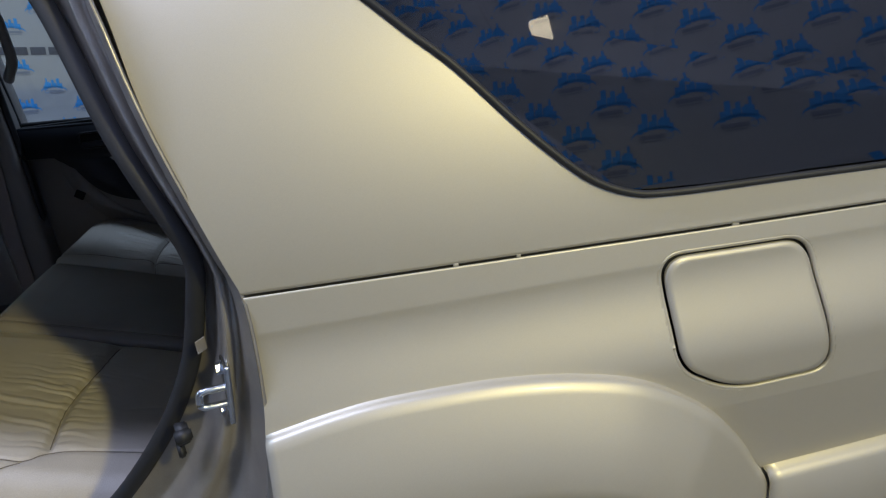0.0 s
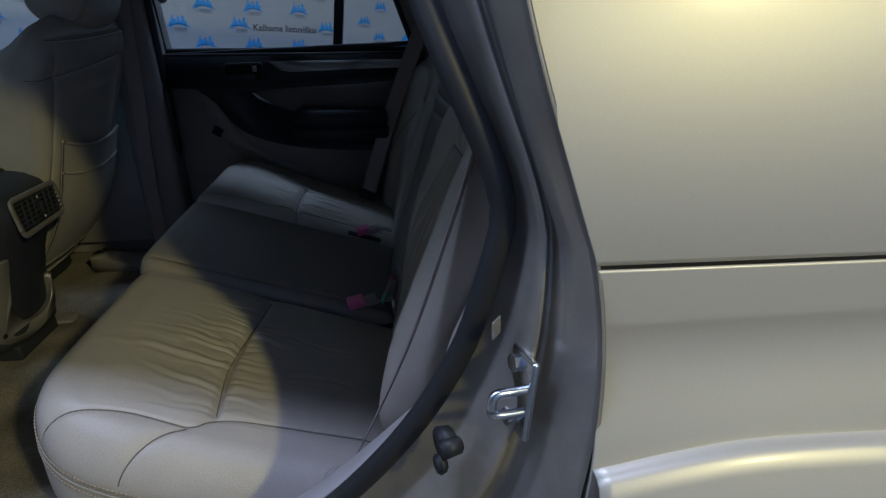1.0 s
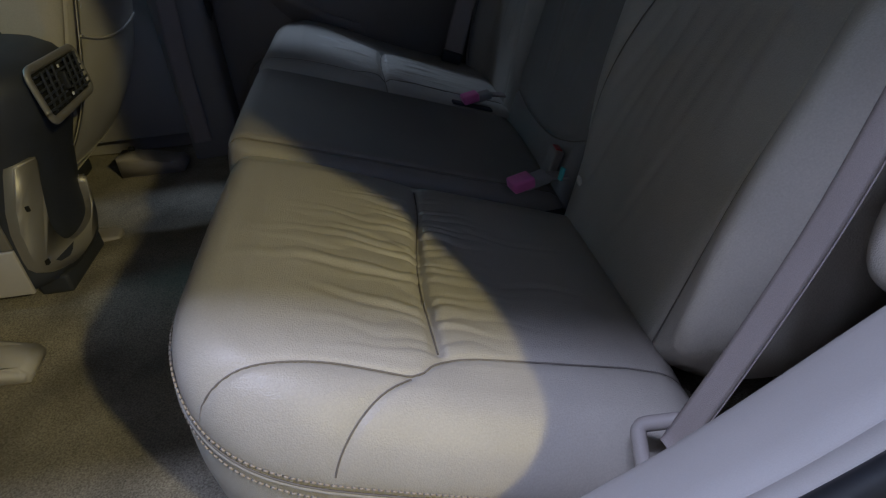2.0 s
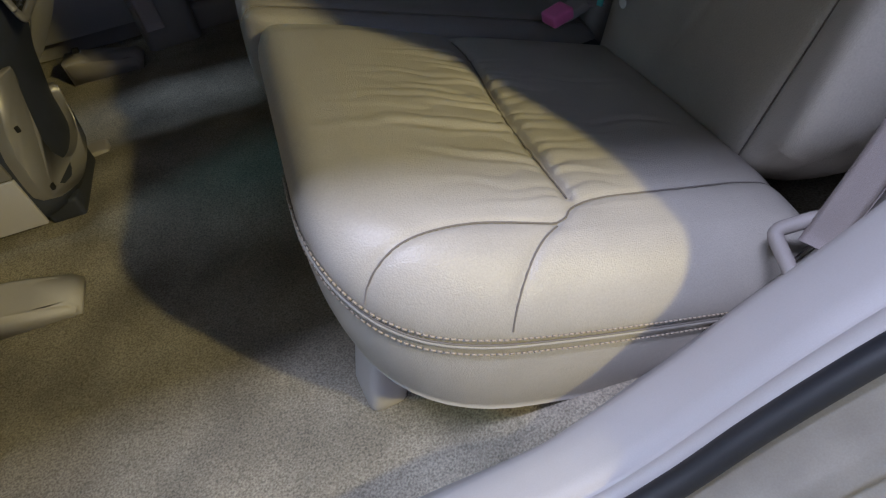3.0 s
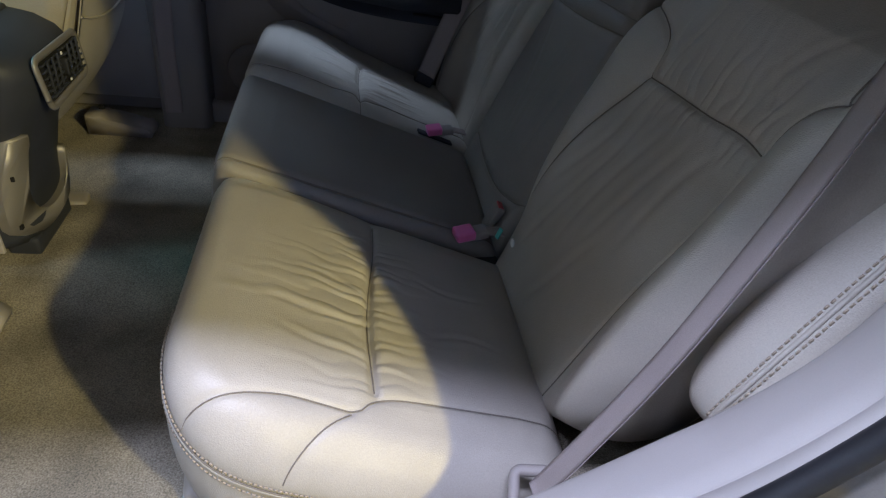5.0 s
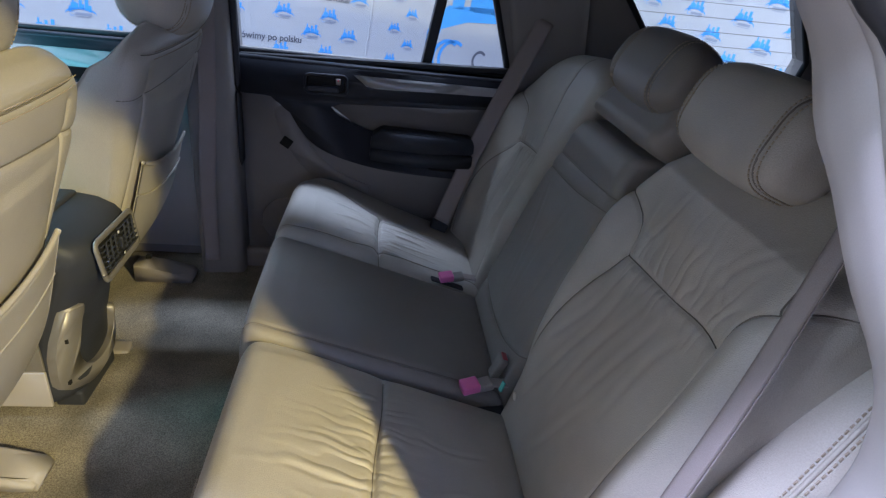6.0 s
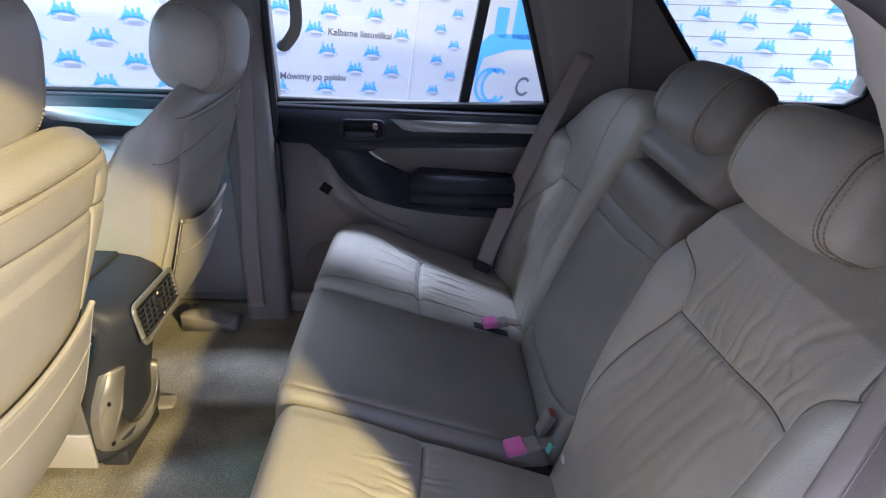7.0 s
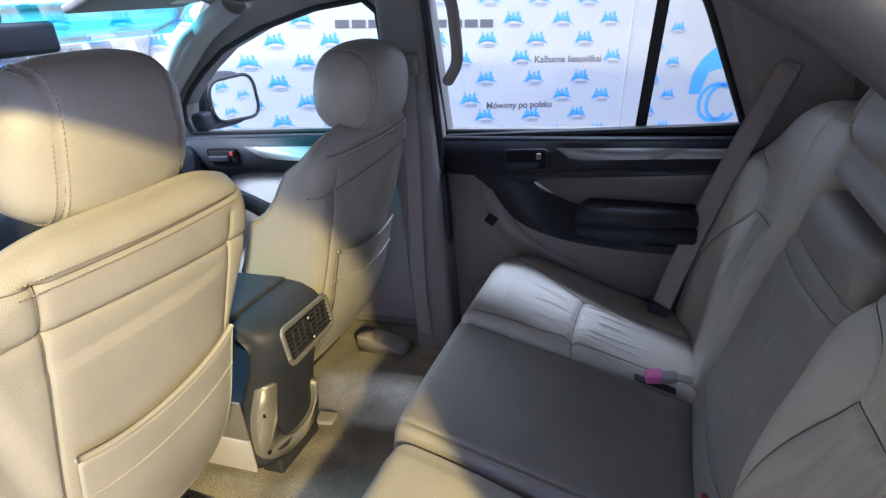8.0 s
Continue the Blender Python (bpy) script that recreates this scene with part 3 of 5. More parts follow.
ARCH = np.array([(0.28 + 0.41 * math.cos(t), 0.44 + 0.41 * math.sin(t)) for t in np.linspace(0, 2 * math.pi, 60, endpoint=False)])
skin("quarter_panel_upper", SEAMZ + 0.0020, 1.70, 300, 140, [QWIN], "beige-silver upper quarter panel")
skin("quarter_panel_lower", 0.45, SEAMZ - 0.0020, 420, 260, [FUEL.mean(0) + (FUEL - FUEL.mean(0)) * 1.012, ARCH], "beige-silver lower quarter panel")
# the dark filler in the seam between them, with a few worn nicks
seam_x = np.linspace(0.002, 1.38, 60)
tube("panel_seam", np.stack([seam_x, skin_y(seam_x, np.full(60, SEAMZ)) + 0.005, SEAMZ - 0.018 * seam_x], 1), 0.0042, M_BLACK, car_body, "dark seam between the panels", sides=6, n=60)
for x, w in ((0.262, 0.010), (0.345, 0.008), (0.658, 0.016)):
    part("seam_nick", rbox((w * 0.7, 0.004, 0.005), Matrix.Translation((x, float(skin_y(np.float64(x), np.float64(SEAMZ))) + 0.0012, SEAMZ - 0.018 * x)), 0.001), M_PAINT, car_body)

# fuel door and its pocket
inner = FUEL.mean(0) + (FUEL - FUEL.mean(0)) * 0.945
rings_f = [inner.mean(0) + (inner - inner.mean(0)) * k for k in np.linspace(0.02, 0.985, 14)] + [inner]
Pf = np.stack([np.stack([r[:, 0], skin_y(r[:, 0], r[:, 1]) - (0.0015 if i < 14 else -0.004), r[:, 1]], 1) for i, r in enumerate(rings_f)], 0)
mesh("fuel_door", Pf.reshape(-1, 3), grid_faces(15, 180, close_v=True) + [tuple(range(180))], M_PAINT, car_body, "beige-silver fuel filler door")
part("fuel_pocket", prism([tuple(p) for p in FUEL.mean(0) + (FUEL - FUEL.mean(0)) * 1.04], 0.030, 0.06), M_BLACK, car_body, "dark gap round the fuel door")
fo = FUEL.mean(0) + (FUEL - FUEL.mean(0)) * 1.012
tube("fuel_lip", np.stack([fo[:, 0], skin_y(fo[:, 0], fo[:, 1]) + 0.0036, fo[:, 1]], 1)[np.r_[0:180, 0]], 0.0042, M_PAINT, car_body, "rolled edge of the fuel opening", sides=8, n=181, up=(0, 1, 0), curve=False)

# wheel arch flare
FLARE = [(-.002, .958), (.08, .970), (.16, .975), (.308, .970), (.425, .952), (.509, .924), (.601, .862), (.663, .793), (.705, .728), (.735, .680), (.765, .60), (.775, .50)]
fl = smooth_line(FLARE, 90)
cen = np.array([0.28, 0.44])
rowsF = []
for s, dy in ((0.0, 0.004), (0.0, -0.010), (0.012, -0.018), (0.06, -0.024), (0.14, -0.034), (0.24, -0.046), (0.36, -0.058), (0.48, -0.066), (0.56, -0.068), (0.60, -0.060), (0.61, -0.03), (0.615, 0.03)):
    d = cen - fl
    d[:, 0] = np.where(fl[:, 0] < 0.28, 0.0, d[:, 0])
    q = fl + d / np.linalg.norm(d, axis=1, keepdims=True) * s * 0.28
    q[:, 0] = np.maximum(q[:, 0], -0.004)
    rowsF.append(np.stack([q[:, 0], skin_y(q[:, 0], np.minimum(fl[:, 1], 1.0)) + dy, q[:, 1]], 1))
thick("arch_flare", np.stack(rowsF, 1), 0.003, M_PAINT, car_body, "beige-silver wheel arch flare")
part("wheel_well", prism([tuple(p) for p in ARCH], 0.02, 0.30), M_BLACK, car_body, "black wheel well")
# rear bumper corner
bx = np.linspace(0.735, 1.42, 30)
bz = [0.698, 0.694, 0.68, 0.58, 0.47, 0.40]
by = [0.006, -0.012, -0.022, -0.026, -0.022, -0.005]
thick("rear_bumper", np.stack([np.stack([bx, skin_y(bx, np.full(30, 0.7)) + d, np.full(30, z)], 1) for z, d in zip(bz, by)], 1), 0.004, M_PAINT, car_body, "beige-silver rear bumper end")

# left quarter window: dark glass, bright-edged rubber moulding
qo = np.stack([QWIN[:, 0], skin_y(QWIN[:, 0], QWIN[:, 1]), QWIN[:, 1]], 1)
qloop = smooth_line(np.concatenate([qo[:], qo[:1]]), 160)
tube("window_moulding", qloop + np.array([0, -0.001, 0]), 0.0052, M_RUBBER, car_body, "black rubber window moulding", sides=8, n=160, up=(0, 1, 0))
ob = part("quarter_window", prism([tuple(p) for p in QWIN], 0.0, 0.005), M_TINT, car_body, "dark tinted quarter window glass", False, False)
me = ob.data
co = np.empty(len(me.vertices) * 3)
me.vertices.foreach_get("co", co)
co = co.reshape(-1, 3)
co[:, 1] += skin_y(co[:, 0], co[:, 2]) + 0.006
me.vertices.foreach_set("co", laid(co).ravel())
me.update()

# rest of the shell: roof, left front side, right side, tail, front end
roof_y = np.linspace(0.19, 1.72, 30)
roof_x = np.linspace(-1.55, 1.5, 30)
RX, RY = np.meshgrid(roof_x, roof_y, indexing="ij")
RZ = 1.70 + 0.055 * (1 - ((RY - 0.955) / 0.77) ** 2) - 0.03 * ((RX + 0.1) / 1.6) ** 2
thick("roof", np.stack([RX, RY, RZ], -1), 0.02, M_PAINT, car_body, "beige-silver roof skin")
HY = 0.955 + (RY - 0.955) * 0.84
RH = RZ - 0.05 - 0.03 * np.abs((RY - 0.955) / 0.77) ** 4
tagged(thick("headliner", np.stack([RX, HY, RH], -1), 0.012, M_HEAD, None, "grey fabric headliner"), "grey fabric headliner under the roof", "ceiling", kind="structure")
left_front = [(-2.45, 0.45), (-1.03, 0.45), (-1.03, 1.66), (-1.55, 1.66), (-2.05, 1.24), (-2.45, 1.2)]
left_hole = [(-1.14, 1.20), (-1.14, 1.58), (-1.52, 1.58), (-1.95, 1.24), (-1.95, 1.20)]
part("front_door", tumble(wall_with_holes(left_front, [left_hole], 0.02, 0.12), 0, 0.30), M_PAINT, car_body, "closed beige-silver front door", False)
part("front_window", tumble(prism(left_hole, 0.06, 0.065), 0, 0.30), M_GLASS, car_body, "clear front door glass", False)
part("pillar", rbox((0.11, 0.12, 1.16), Matrix.Translation((-1.055, 0.17, 1.07)), 0.02), M_PILLAR, car_body, "grey centre pillar trim")
right_out = [(-2.45, 0.45), (1.5, 0.45), (1.5, 1.70), (-1.50, 1.70), (-1.98, 1.30), (-2.45, 1.2)]
WIN_R = [(-0.905, 1.185), (-0.092, 1.168), (-0.10, 1.20), (-0.195, 1.47), (-0.235, 1.56), (-0.30, 1.60), (-0.86, 1.615), (-0.895, 1.58)]
WIN_F = [(-1.062, 1.197), (-1.045, 1.54), (-1.08, 1.575), (-1.235, 1.565), (-1.443, 1.524), (-1.603, 1.471), (-1.714, 1.407), (-1.796, 1.349), (-1.85, 1.30), (-1.87, 1.25), (-1.86, 1.197)]
WIN_Q = [(0.10, 1.57), (0.158, 1.495), (0.328, 1.305), (0.42, 1.23), (0.50, 1.208), (0.80, 1.205), (0.85, 1.235), (0.855, 1.29), (0.76, 1.45), (0.69, 1.57)]
part("side_panel", tumble(wall_with_holes(right_out, [WIN_R, WIN_F, WIN_Q], 1.715, 1.79), 0, -0.22), M_PILLAR, car_body, "dark grey lined side of the car", False)
part("rear_door_glass", tumble(prism(WIN_R, 1.765, 1.769), 0, -0.22), M_GLASS, car_body, "clear rear door glass", False)
part("front_door_glass", tumble(prism(WIN_F, 1.765, 1.769), 0, -0.22), M_GLASS, car_body, "clear front door glass", False)
part("quarter_glass", tumble(prism(WIN_Q, 1.765, 1.769), 0, -0.22), M_GLASS, car_body, "clear quarter glass with fine wires", False)
part("window_divider", tumble(prism([(-0.362, 1.17), (-0.333, 1.17), (-0.268, 1.62), (-0.297, 1.62)], 1.735, 1.785), 0, -0.22), M_RUBBER, car_body, "black window divider bar", False)
for k in range(9):
    z = 1.225 + 0.042 * k
    x0 = float(np.interp(z, [1.20, 1.305, 1.495, 1.57], [0.47, 0.328, 0.158, 0.10]))
    x1 = float(np.interp(z, [1.235, 1.29, 1.45, 1.57], [0.85, 0.855, 0.76, 0.69]))
    y = 1.7625 - 0.22 * (z - 1.18)
    tube("glass_wire", [(x0, y, z), ((x0 + x1) / 2, y, z), (x1, y, z)], 0.0007, M_SEAM, car_body, "", sides=4, n=6)


def frame_tube(name, loop, y, k, r, m, label):
    pts = [(a, y + k * max(0, b - 1.18), b) for a, b in loop]
    return tube(name, np.array(pts + pts[:1]), r, m, car_body, label, sides=8, n=len(pts) * 14, up=(0, 1, 0))


def dense(loop, n=120):
    q = np.array(list(loop) + [loop[0]], float)
    s = np.r_[0, np.cumsum(np.linalg.norm(np.diff(q, axis=0), axis=1))]
    u = np.linspace(0, s[-1], n)
    return [tuple(p) for p in np.stack([np.interp(u, s, q[:, k]) for k in range(2)], 1)][:-1]


for nm, loop in (("rear", WIN_R), ("front", WIN_F), ("quarter", WIN_Q)):
    frame_tube("window_seal", dense(loop), 1.716, -0.22, 0.009, M_RUBBER, "black rubber window seal")
part("tailgate", rbox((0.06, 1.6, 1.25), Matrix.Translation((1.5, 0.955, 1.07)), 0.02), M_PILLAR, car_body, "grey lined tailgate")
part("floor_pan", rbox((4.0, 1.7, 0.06), Matrix.Translation((-0.45, 0.955, 0.44)), 0.01), M_DARK, car_body, "dark floor pan under the carpet")
# windscreen with its tinted band, dashboard, bonnet
def screen(stations):
    u = np.linspace(-1, 1, 20)
    return np.stack([np.stack([np.full(20, x) + 0.08 * u**2, np.linspace(0.30, 1.60, 20), np.full(20, z)], 1) for x, z in stations], 0)


thick("windscreen", screen(((-2.20, 1.22), (-1.99, 1.40), (-1.82, 1.535))), 0.004, M_GLASS, car_body, "clear windscreen")
thick("windscreen_band", screen(((-1.815, 1.538), (-1.76, 1.575), (-1.68, 1.63))), 0.004, M_SHADE, car_body, "teal shade band of the windscreen")
part("dashboard", rbox((0.5, 1.5, 0.45), Matrix.Translation((-2.05, 0.955, 0.95)), 0.06, 5), M_DARK, car_body, "dark dashboard")
part("bonnet", rbox((1.1, 1.6, 0.5), Matrix.Translation((-2.95, 0.955, 0.85)), 0.08, 5), M_PAINT, car_body, "beige-silver bonnet and front end")
for x in (-2.45, 0.28):
    for y in (0.16, 1.70):
        bm = bmesh.new()
        bmesh.ops.create_cone(bm, cap_ends=True, segments=40, radius1=0.36, radius2=0.36, depth=0.22)
        bmesh.ops.bevel(bm, geom=[e for e in bm.edges if e.calc_face_angle(0) > 1], offset=0.03, segments=3, affect="EDGES")
        w = CAR @ Vector((x, y, 0.4))
        bm.transform(pose(w.x, w.y, 0.36, 90, 0, 0))
        part("wheel", bm, M_TYRE, car_body, "black tyred wheel", True, False)

# ---- carpet ----
FX, FY = np.meshgrid(np.linspace(-2.0, 0.2, 90), np.linspace(0.20, 1.72, 80), indexing="ij")
hump = 0.06 * np.exp(-(((FY - 0.99) / 0.17) ** 4))
heel = 0.10 / (1 + np.exp(-(FX + 0.62) / 0.02))
FZ = 0.497 + hump * 0.6 + heel * 0.5 + 0.002 * np.sin(FX * 37 + 3 * FY) * np.sin(FY * 29)
carpet = tagged(thick("carpet", np.stack([FX, FY, FZ], -1), -0.012, M_CARPET, None, "worn beige cut-pile car carpet"), "worn beige cut-pile car carpet on the cabin floor", "carpet", kind="structure")

# ---- rear bench ----
rear_seat = empty("rear_bench", "greige leather rear bench seat with stitched seams", "seat")


def plane_z(x):
    return 0.725 + (-0.46 - x) * 0.36


def plain_z(v):
    return v


def gather(ab, along, off, seed, pitch, amp, reach, fan=0.0, power=0.75):
    """Puffed folds that stand off a crease: along it they follow each other at the pitch, across it (off, signed) they die away."""
    r = np.random.RandomState(seed)
    wob = 0.22 * pitch * np.sin(off * 41 + 3 * np.sin(along * 57)) + 0.12 * pitch * np.sin(off * 97 + along * 33)
    b = (along * (1 + fan * np.abs(off)) + wob) / pitch
    k = np.floor(b).astype(int)
    lo = k.min()
    high, far = r.uniform(0.25, 1.0, (2, k.max() - lo + 1)), r.uniform(0.35, 1.25, (2, k.max() - lo + 1))
    side = (off > 0).astype(int)
    a, L = high[side, k - lo], far[side, k - lo] * (reach[1] if np.ndim(reach) else reach)
    if np.ndim(reach):
        L = np.where(side == 0, far[0, k - lo] * reach[0], L)
    d = np.abs(off)
    return amp * a * np.abs(np.sin(np.pi * b)) ** power * np.clip(d / 0.012, 0, 1) * np.exp(-((d / L) ** 1.6))


def creases(ab, lines, deep, half):
    """Long soft creases pressed into the hide along the lines, fading out at both ends."""
    out = np.zeros(len(ab))
    for line in lines:
        d, a = near_line(ab, smooth_line(line, 14))
        out += deep * (0.6 * np.exp(-(((d - half) / half) ** 2)) - np.exp(-((d / half) ** 2))) * np.sin(np.pi * np.clip(a, 0.02, 0.98)) ** 0.7
    return out


# left cushion
out_l = rounded([(-0.728, 0.815), (-0.728, 0.282), (-0.16, 0.282), (-0.17, 0.815)], [0.05, 0.17, 0.07, 0.03], 420)
CR = [(-0.455, 0.80), (-0.458, 0.70), (-0.470, 0.58), (-0.473, 0.50), (-0.466, 0.40)]
S_FRONT = [(-0.728, 0.322), (-0.70, 0.330), (-0.638, 0.350), (-0.577, 0.362), (-0.495, 0.362), (-0.466, 0.385), (-0.42, 0.395), (-0.30, 0.405), (-0.17, 0.415)]
S_SIDE = [(-0.497, 0.358), (-0.53, 0.33), (-0.565, 0.295), (-0.575, 0.285)]


def rad_l(ab):
    return 0.045 + 0.035 * np.exp(-(((ab[:, 1] - 0.285) / 0.09) ** 2)) - 0.03 * np.exp(-(((ab[:, 1] - 0.815) / 0.02) ** 2))


def top_l(ab):
    x, y = ab[:, 0], ab[:, 1]
    crown = 0.018 * (1 - ((y - 0.55) / 0.30) ** 2) - 0.004
    return plane_z(x) + crown * np.clip((x + 0.75) / 0.1, 0, 1) * np.clip((-0.15 - x) / 0.1, 0, 1) + 0.006 * np.exp(-(((x + 0.60) / 0.09) ** 2))


pad("cushion", out_l, top_l, 0.12, rad_l, plain_z, M_LEATHER, rear_seat, "greige leather outer cushion with a gathered crease", flare=0.006,
    seams=[(CR, 0.009, 0.006), (S_FRONT, 0.005, 0.003), (S_SIDE, 0.005, 0.003)],
    wrinkle=lambda ab: gather(ab, ab[:, 1], ab[:, 0] + 0.466, 3, 0.0205, 0.0072, (0.105, 0.055)) * np.clip((ab[:, 1] - 0.375) / 0.03, 0, 1) * np.clip((0.77 - ab[:, 1]) / 0.04, 0, 1)
    + creases(ab, [[(-0.60, 0.47), (-0.54, 0.455), (-0.47, 0.45)], [(-0.62, 0.52), (-0.54, 0.51), (-0.47, 0.505)], [(-0.58, 0.60), (-0.52, 0.59), (-0.47, 0.575)], [(-0.40, 0.66), (-0.33, 0.64), (-0.25, 0.65)], [(-0.38, 0.52), (-0.31, 0.54), (-0.24, 0.53)]], 0.0022, 0.007) - 0.003 * np.exp(-((ab[:, 0] + 0.735) / 0.02) ** 2) * np.sin(ab[:, 1] * 260) ** 2 * (ab[:, 1] > 0.45), rings=130)
# piping with twin stitching round the front outer rim
rim = [p for p in out_l if p[1] < 0.50 and p[0] < -0.165]
rim = np.array(sorted(rim, key=lambda p: math.atan2(p[1] - 0.8, p[0] + 0.3)))
mid_l = out_l.mean(0)
rim3 = []
for p in rim:
    q = p + (p - mid_l) / np.linalg.norm(p - mid_l) * 0.001
    r = float(rad_l(np.array([p]))[0])
    rim3.append((q[0], q[1], float(top_l(np.array([p]))[0]) - r - 0.002))
rim3 = np.array(rim3)
start = np.argmax(np.linalg.norm(np.diff(np.concatenate([rim3, rim3[:1]]), axis=0), axis=1))
rim3 = np.roll(rim3, -(start + 1), 0)[::2]
tube("piping", rim3, 0.0030, M_LEATHER, rear_seat, "rolled leather piping", sides=8, n=200)
tube("seam_line", rim3 + np.array([0, -0.0012, 0.0032]), 0.0012, M_SEAM, rear_seat, "dark seam along the piping", sides=5, n=200)
away = rim3[:, :2] - mid_l
away = np.concatenate([away / np.linalg.norm(away, axis=1, keepdims=True), np.zeros((len(rim3), 1))], 1)
for dz, o in ((0.009, 0.0006), (-0.010, 0.0028)):
    stitches("stitching", smooth_line(rim3 + away * o + np.array([0, 0, dz]), 260), rear_seat, gap=0.0062, length=0.0044, thick_=0.0012)
# side skirt of the cushion and its leg
part("seat_leg", rbox((0.05, 0.07, 0.20), pose(-0.69, 0.42, 0.585, 0, 14, 8), 0.016, 4), M_TRIM, rear_seat, "plastic foot of the rear seat")
part("seat_base", rbox((0.40, 1.30, 0.12), Matrix.Translation((-0.38, 1.0, 0.56)), 0.02), M_DARK, rear_seat, "dark frame under the cushions")

# centre and right cushion
out_c = rounded([(-0.738, 1.24), (-0.738, 0.825), (-0.18, 0.842), (-0.18, 1.29)], [0.03, 0.035, 0.02, 0.02], 320)
# the centre cushion's darker colour stands for the shade over it
pad("cushion", out_c, lambda ab: plane_z(ab[:, 0]) + 0.012 + 0.010 * (1 - ((ab[:, 1] - 1.04) / 0.22) ** 2) * np.clip((ab[:, 0] + 0.75) / 0.1, 0, 1), 0.13, 0.038, plain_z, M_LEATHER_SHADED, rear_seat,
    "greige leather centre cushion, darkened for shade", seams=[([(-0.735, 0.848), (-0.50, 0.856), (-0.18, 0.868)], 0.004, 0.003)], rings=90)
out_r = rounded([(-0.725, 1.70), (-0.738, 1.235), (-0.17, 1.285), (-0.17, 1.70)], [0.17, 0.03, 0.02, 0.08], 380)
CRr = [(-0.468, 1.255), (-0.474, 1.36), (-0.472, 1.45), (-0.466, 1.50)]


def top_r(ab):
    x, y = ab[:, 0], ab[:, 1]
    return plane_z(x) + 0.017 + 0.014 * np.exp(-(((y - 1.56) / 0.10) ** 2) - ((x + 0.60) / 0.14) ** 2) + 0.016 * (1 - ((y - 1.46) / 0.28) ** 2) * np.clip((x + 0.75) / 0.1, 0, 1) + 0.006 * np.exp(-(((x + 0.60) / 0.09) ** 2))


pad("cushion", out_r, top_r, 0.12, lambda ab: 0.04 + 0.03 * np.exp(-(((ab[:, 1] - 1.66) / 0.09) ** 2)), plain_z, M_LEATHER, rear_seat, "greige leather outer cushion with a gathered crease",
    seams=[(CRr, 0.009, 0.006), ([(-0.70, 1.60), (-0.60, 1.55), (-0.466, 1.50), (-0.30, 1.515), (-0.17, 1.52)], 0.005, 0.003), ([(-0.74, 1.275), (-0.6, 1.285), (-0.45, 1.30), (-0.17, 1.32)], 0.004, 0.003)],
    wrinkle=lambda ab: gather(ab, ab[:, 1], ab[:, 0] + 0.470, 5, 0.030, 0.0115, (0.06, 0.13)) * np.clip((ab[:, 1] - 1.27) / 0.02, 0, 1) * np.clip((1.505 - ab[:, 1]) / 0.02, 0, 1)
    + creases(ab, [[(-0.46, 1.30), (-0.40, 1.298), (-0.33, 1.305)], [(-0.46, 1.335), (-0.40, 1.34), (-0.30, 1.335)], [(-0.46, 1.365), (-0.38, 1.36), (-0.27, 1.375)], [(-0.46, 1.40), (-0.39, 1.41), (-0.32, 1.405)], [(-0.46, 1.44), (-0.37, 1.45), (-0.26, 1.445)], [(-0.46, 1.47), (-0.40, 1.478), (-0.33, 1.47)], [(-0.48, 1.33), (-0.53, 1.34), (-0.58, 1.335)], [(-0.48, 1.40), (-0.54, 1.41), (-0.61, 1.40)], [(-0.48, 1.45), (-0.55, 1.46), (-0.62, 1.465)]], 0.0052, 0.0045), rings=150)
part("buckle_slot", rbox((0.10, 0.035, 0.006), pose(-0.275, 1.285, 0.672, 0, 20, 5), 0.003), M_DARK, rear_seat, "dark buckle recess")

# backrests: the plane rises from the crease and leans to the rear
B0, BS, BC = np.array([-0.18, 0, 0.65]), np.array([0.296, 0, 0.955]), np.array([-0.955, 0, 0.296])


def back_world(v):
    """(across, up the back, forward) to the car's axes."""
    return B0 + v[:, 1:2] * BS + v[:, 2:3] * BC + v[:, 0:1] * np.array([0, 1.0, 0])


def s_of(z):
    return (z - 0.65) / 0.955


out_bl = rounded([(0.842, -0.07), (0.850, 0.30), (0.858, 0.51), (0.800, 0.590), (0.745, 0.665), (0.690, 0.745), (0.47, 0.745), (0.375, 0.705), (0.322, 0.615), (0.330, 0.40), (0.330, 0.17), (0.345, 0.065), (0.40, 0.0), (0.47, -0.06)], [0.03, 0.1, 0.05, 0.05, 0.05, 0.05, 0.05, 0.05, 0.06, 0.1, 0.1, 0.05, 0.05, 0.05], 560)
S_OUT = [(0.478, -0.06), (0.464, 0.06), (0.447, 0.17), (0.436, 0.27), (0.427, 0.36), (0.424, 0.462), (0.422, 0.50), (0.402, 0.530), (0.378, 0.550), (0.345, 0.580), (0.315, 0.600)]
S_TOPO = [(0.378, 0.550), (0.382, 0.60), (0.378, 0.67), (0.38, 0.72)]
S_X = [(0.730, 0.440), (0.66, 0.447), (0.557, 0.455), (0.488, 0.463), (0.431, 0.462)]
S_IN = [(0.836, -0.05), (0.828, 0.09), (0.802, 0.23), (0.768, 0.35), (0.730, 0.440), (0.738, 0.495), (0.785, 0.520), (0.858, 0.532)]


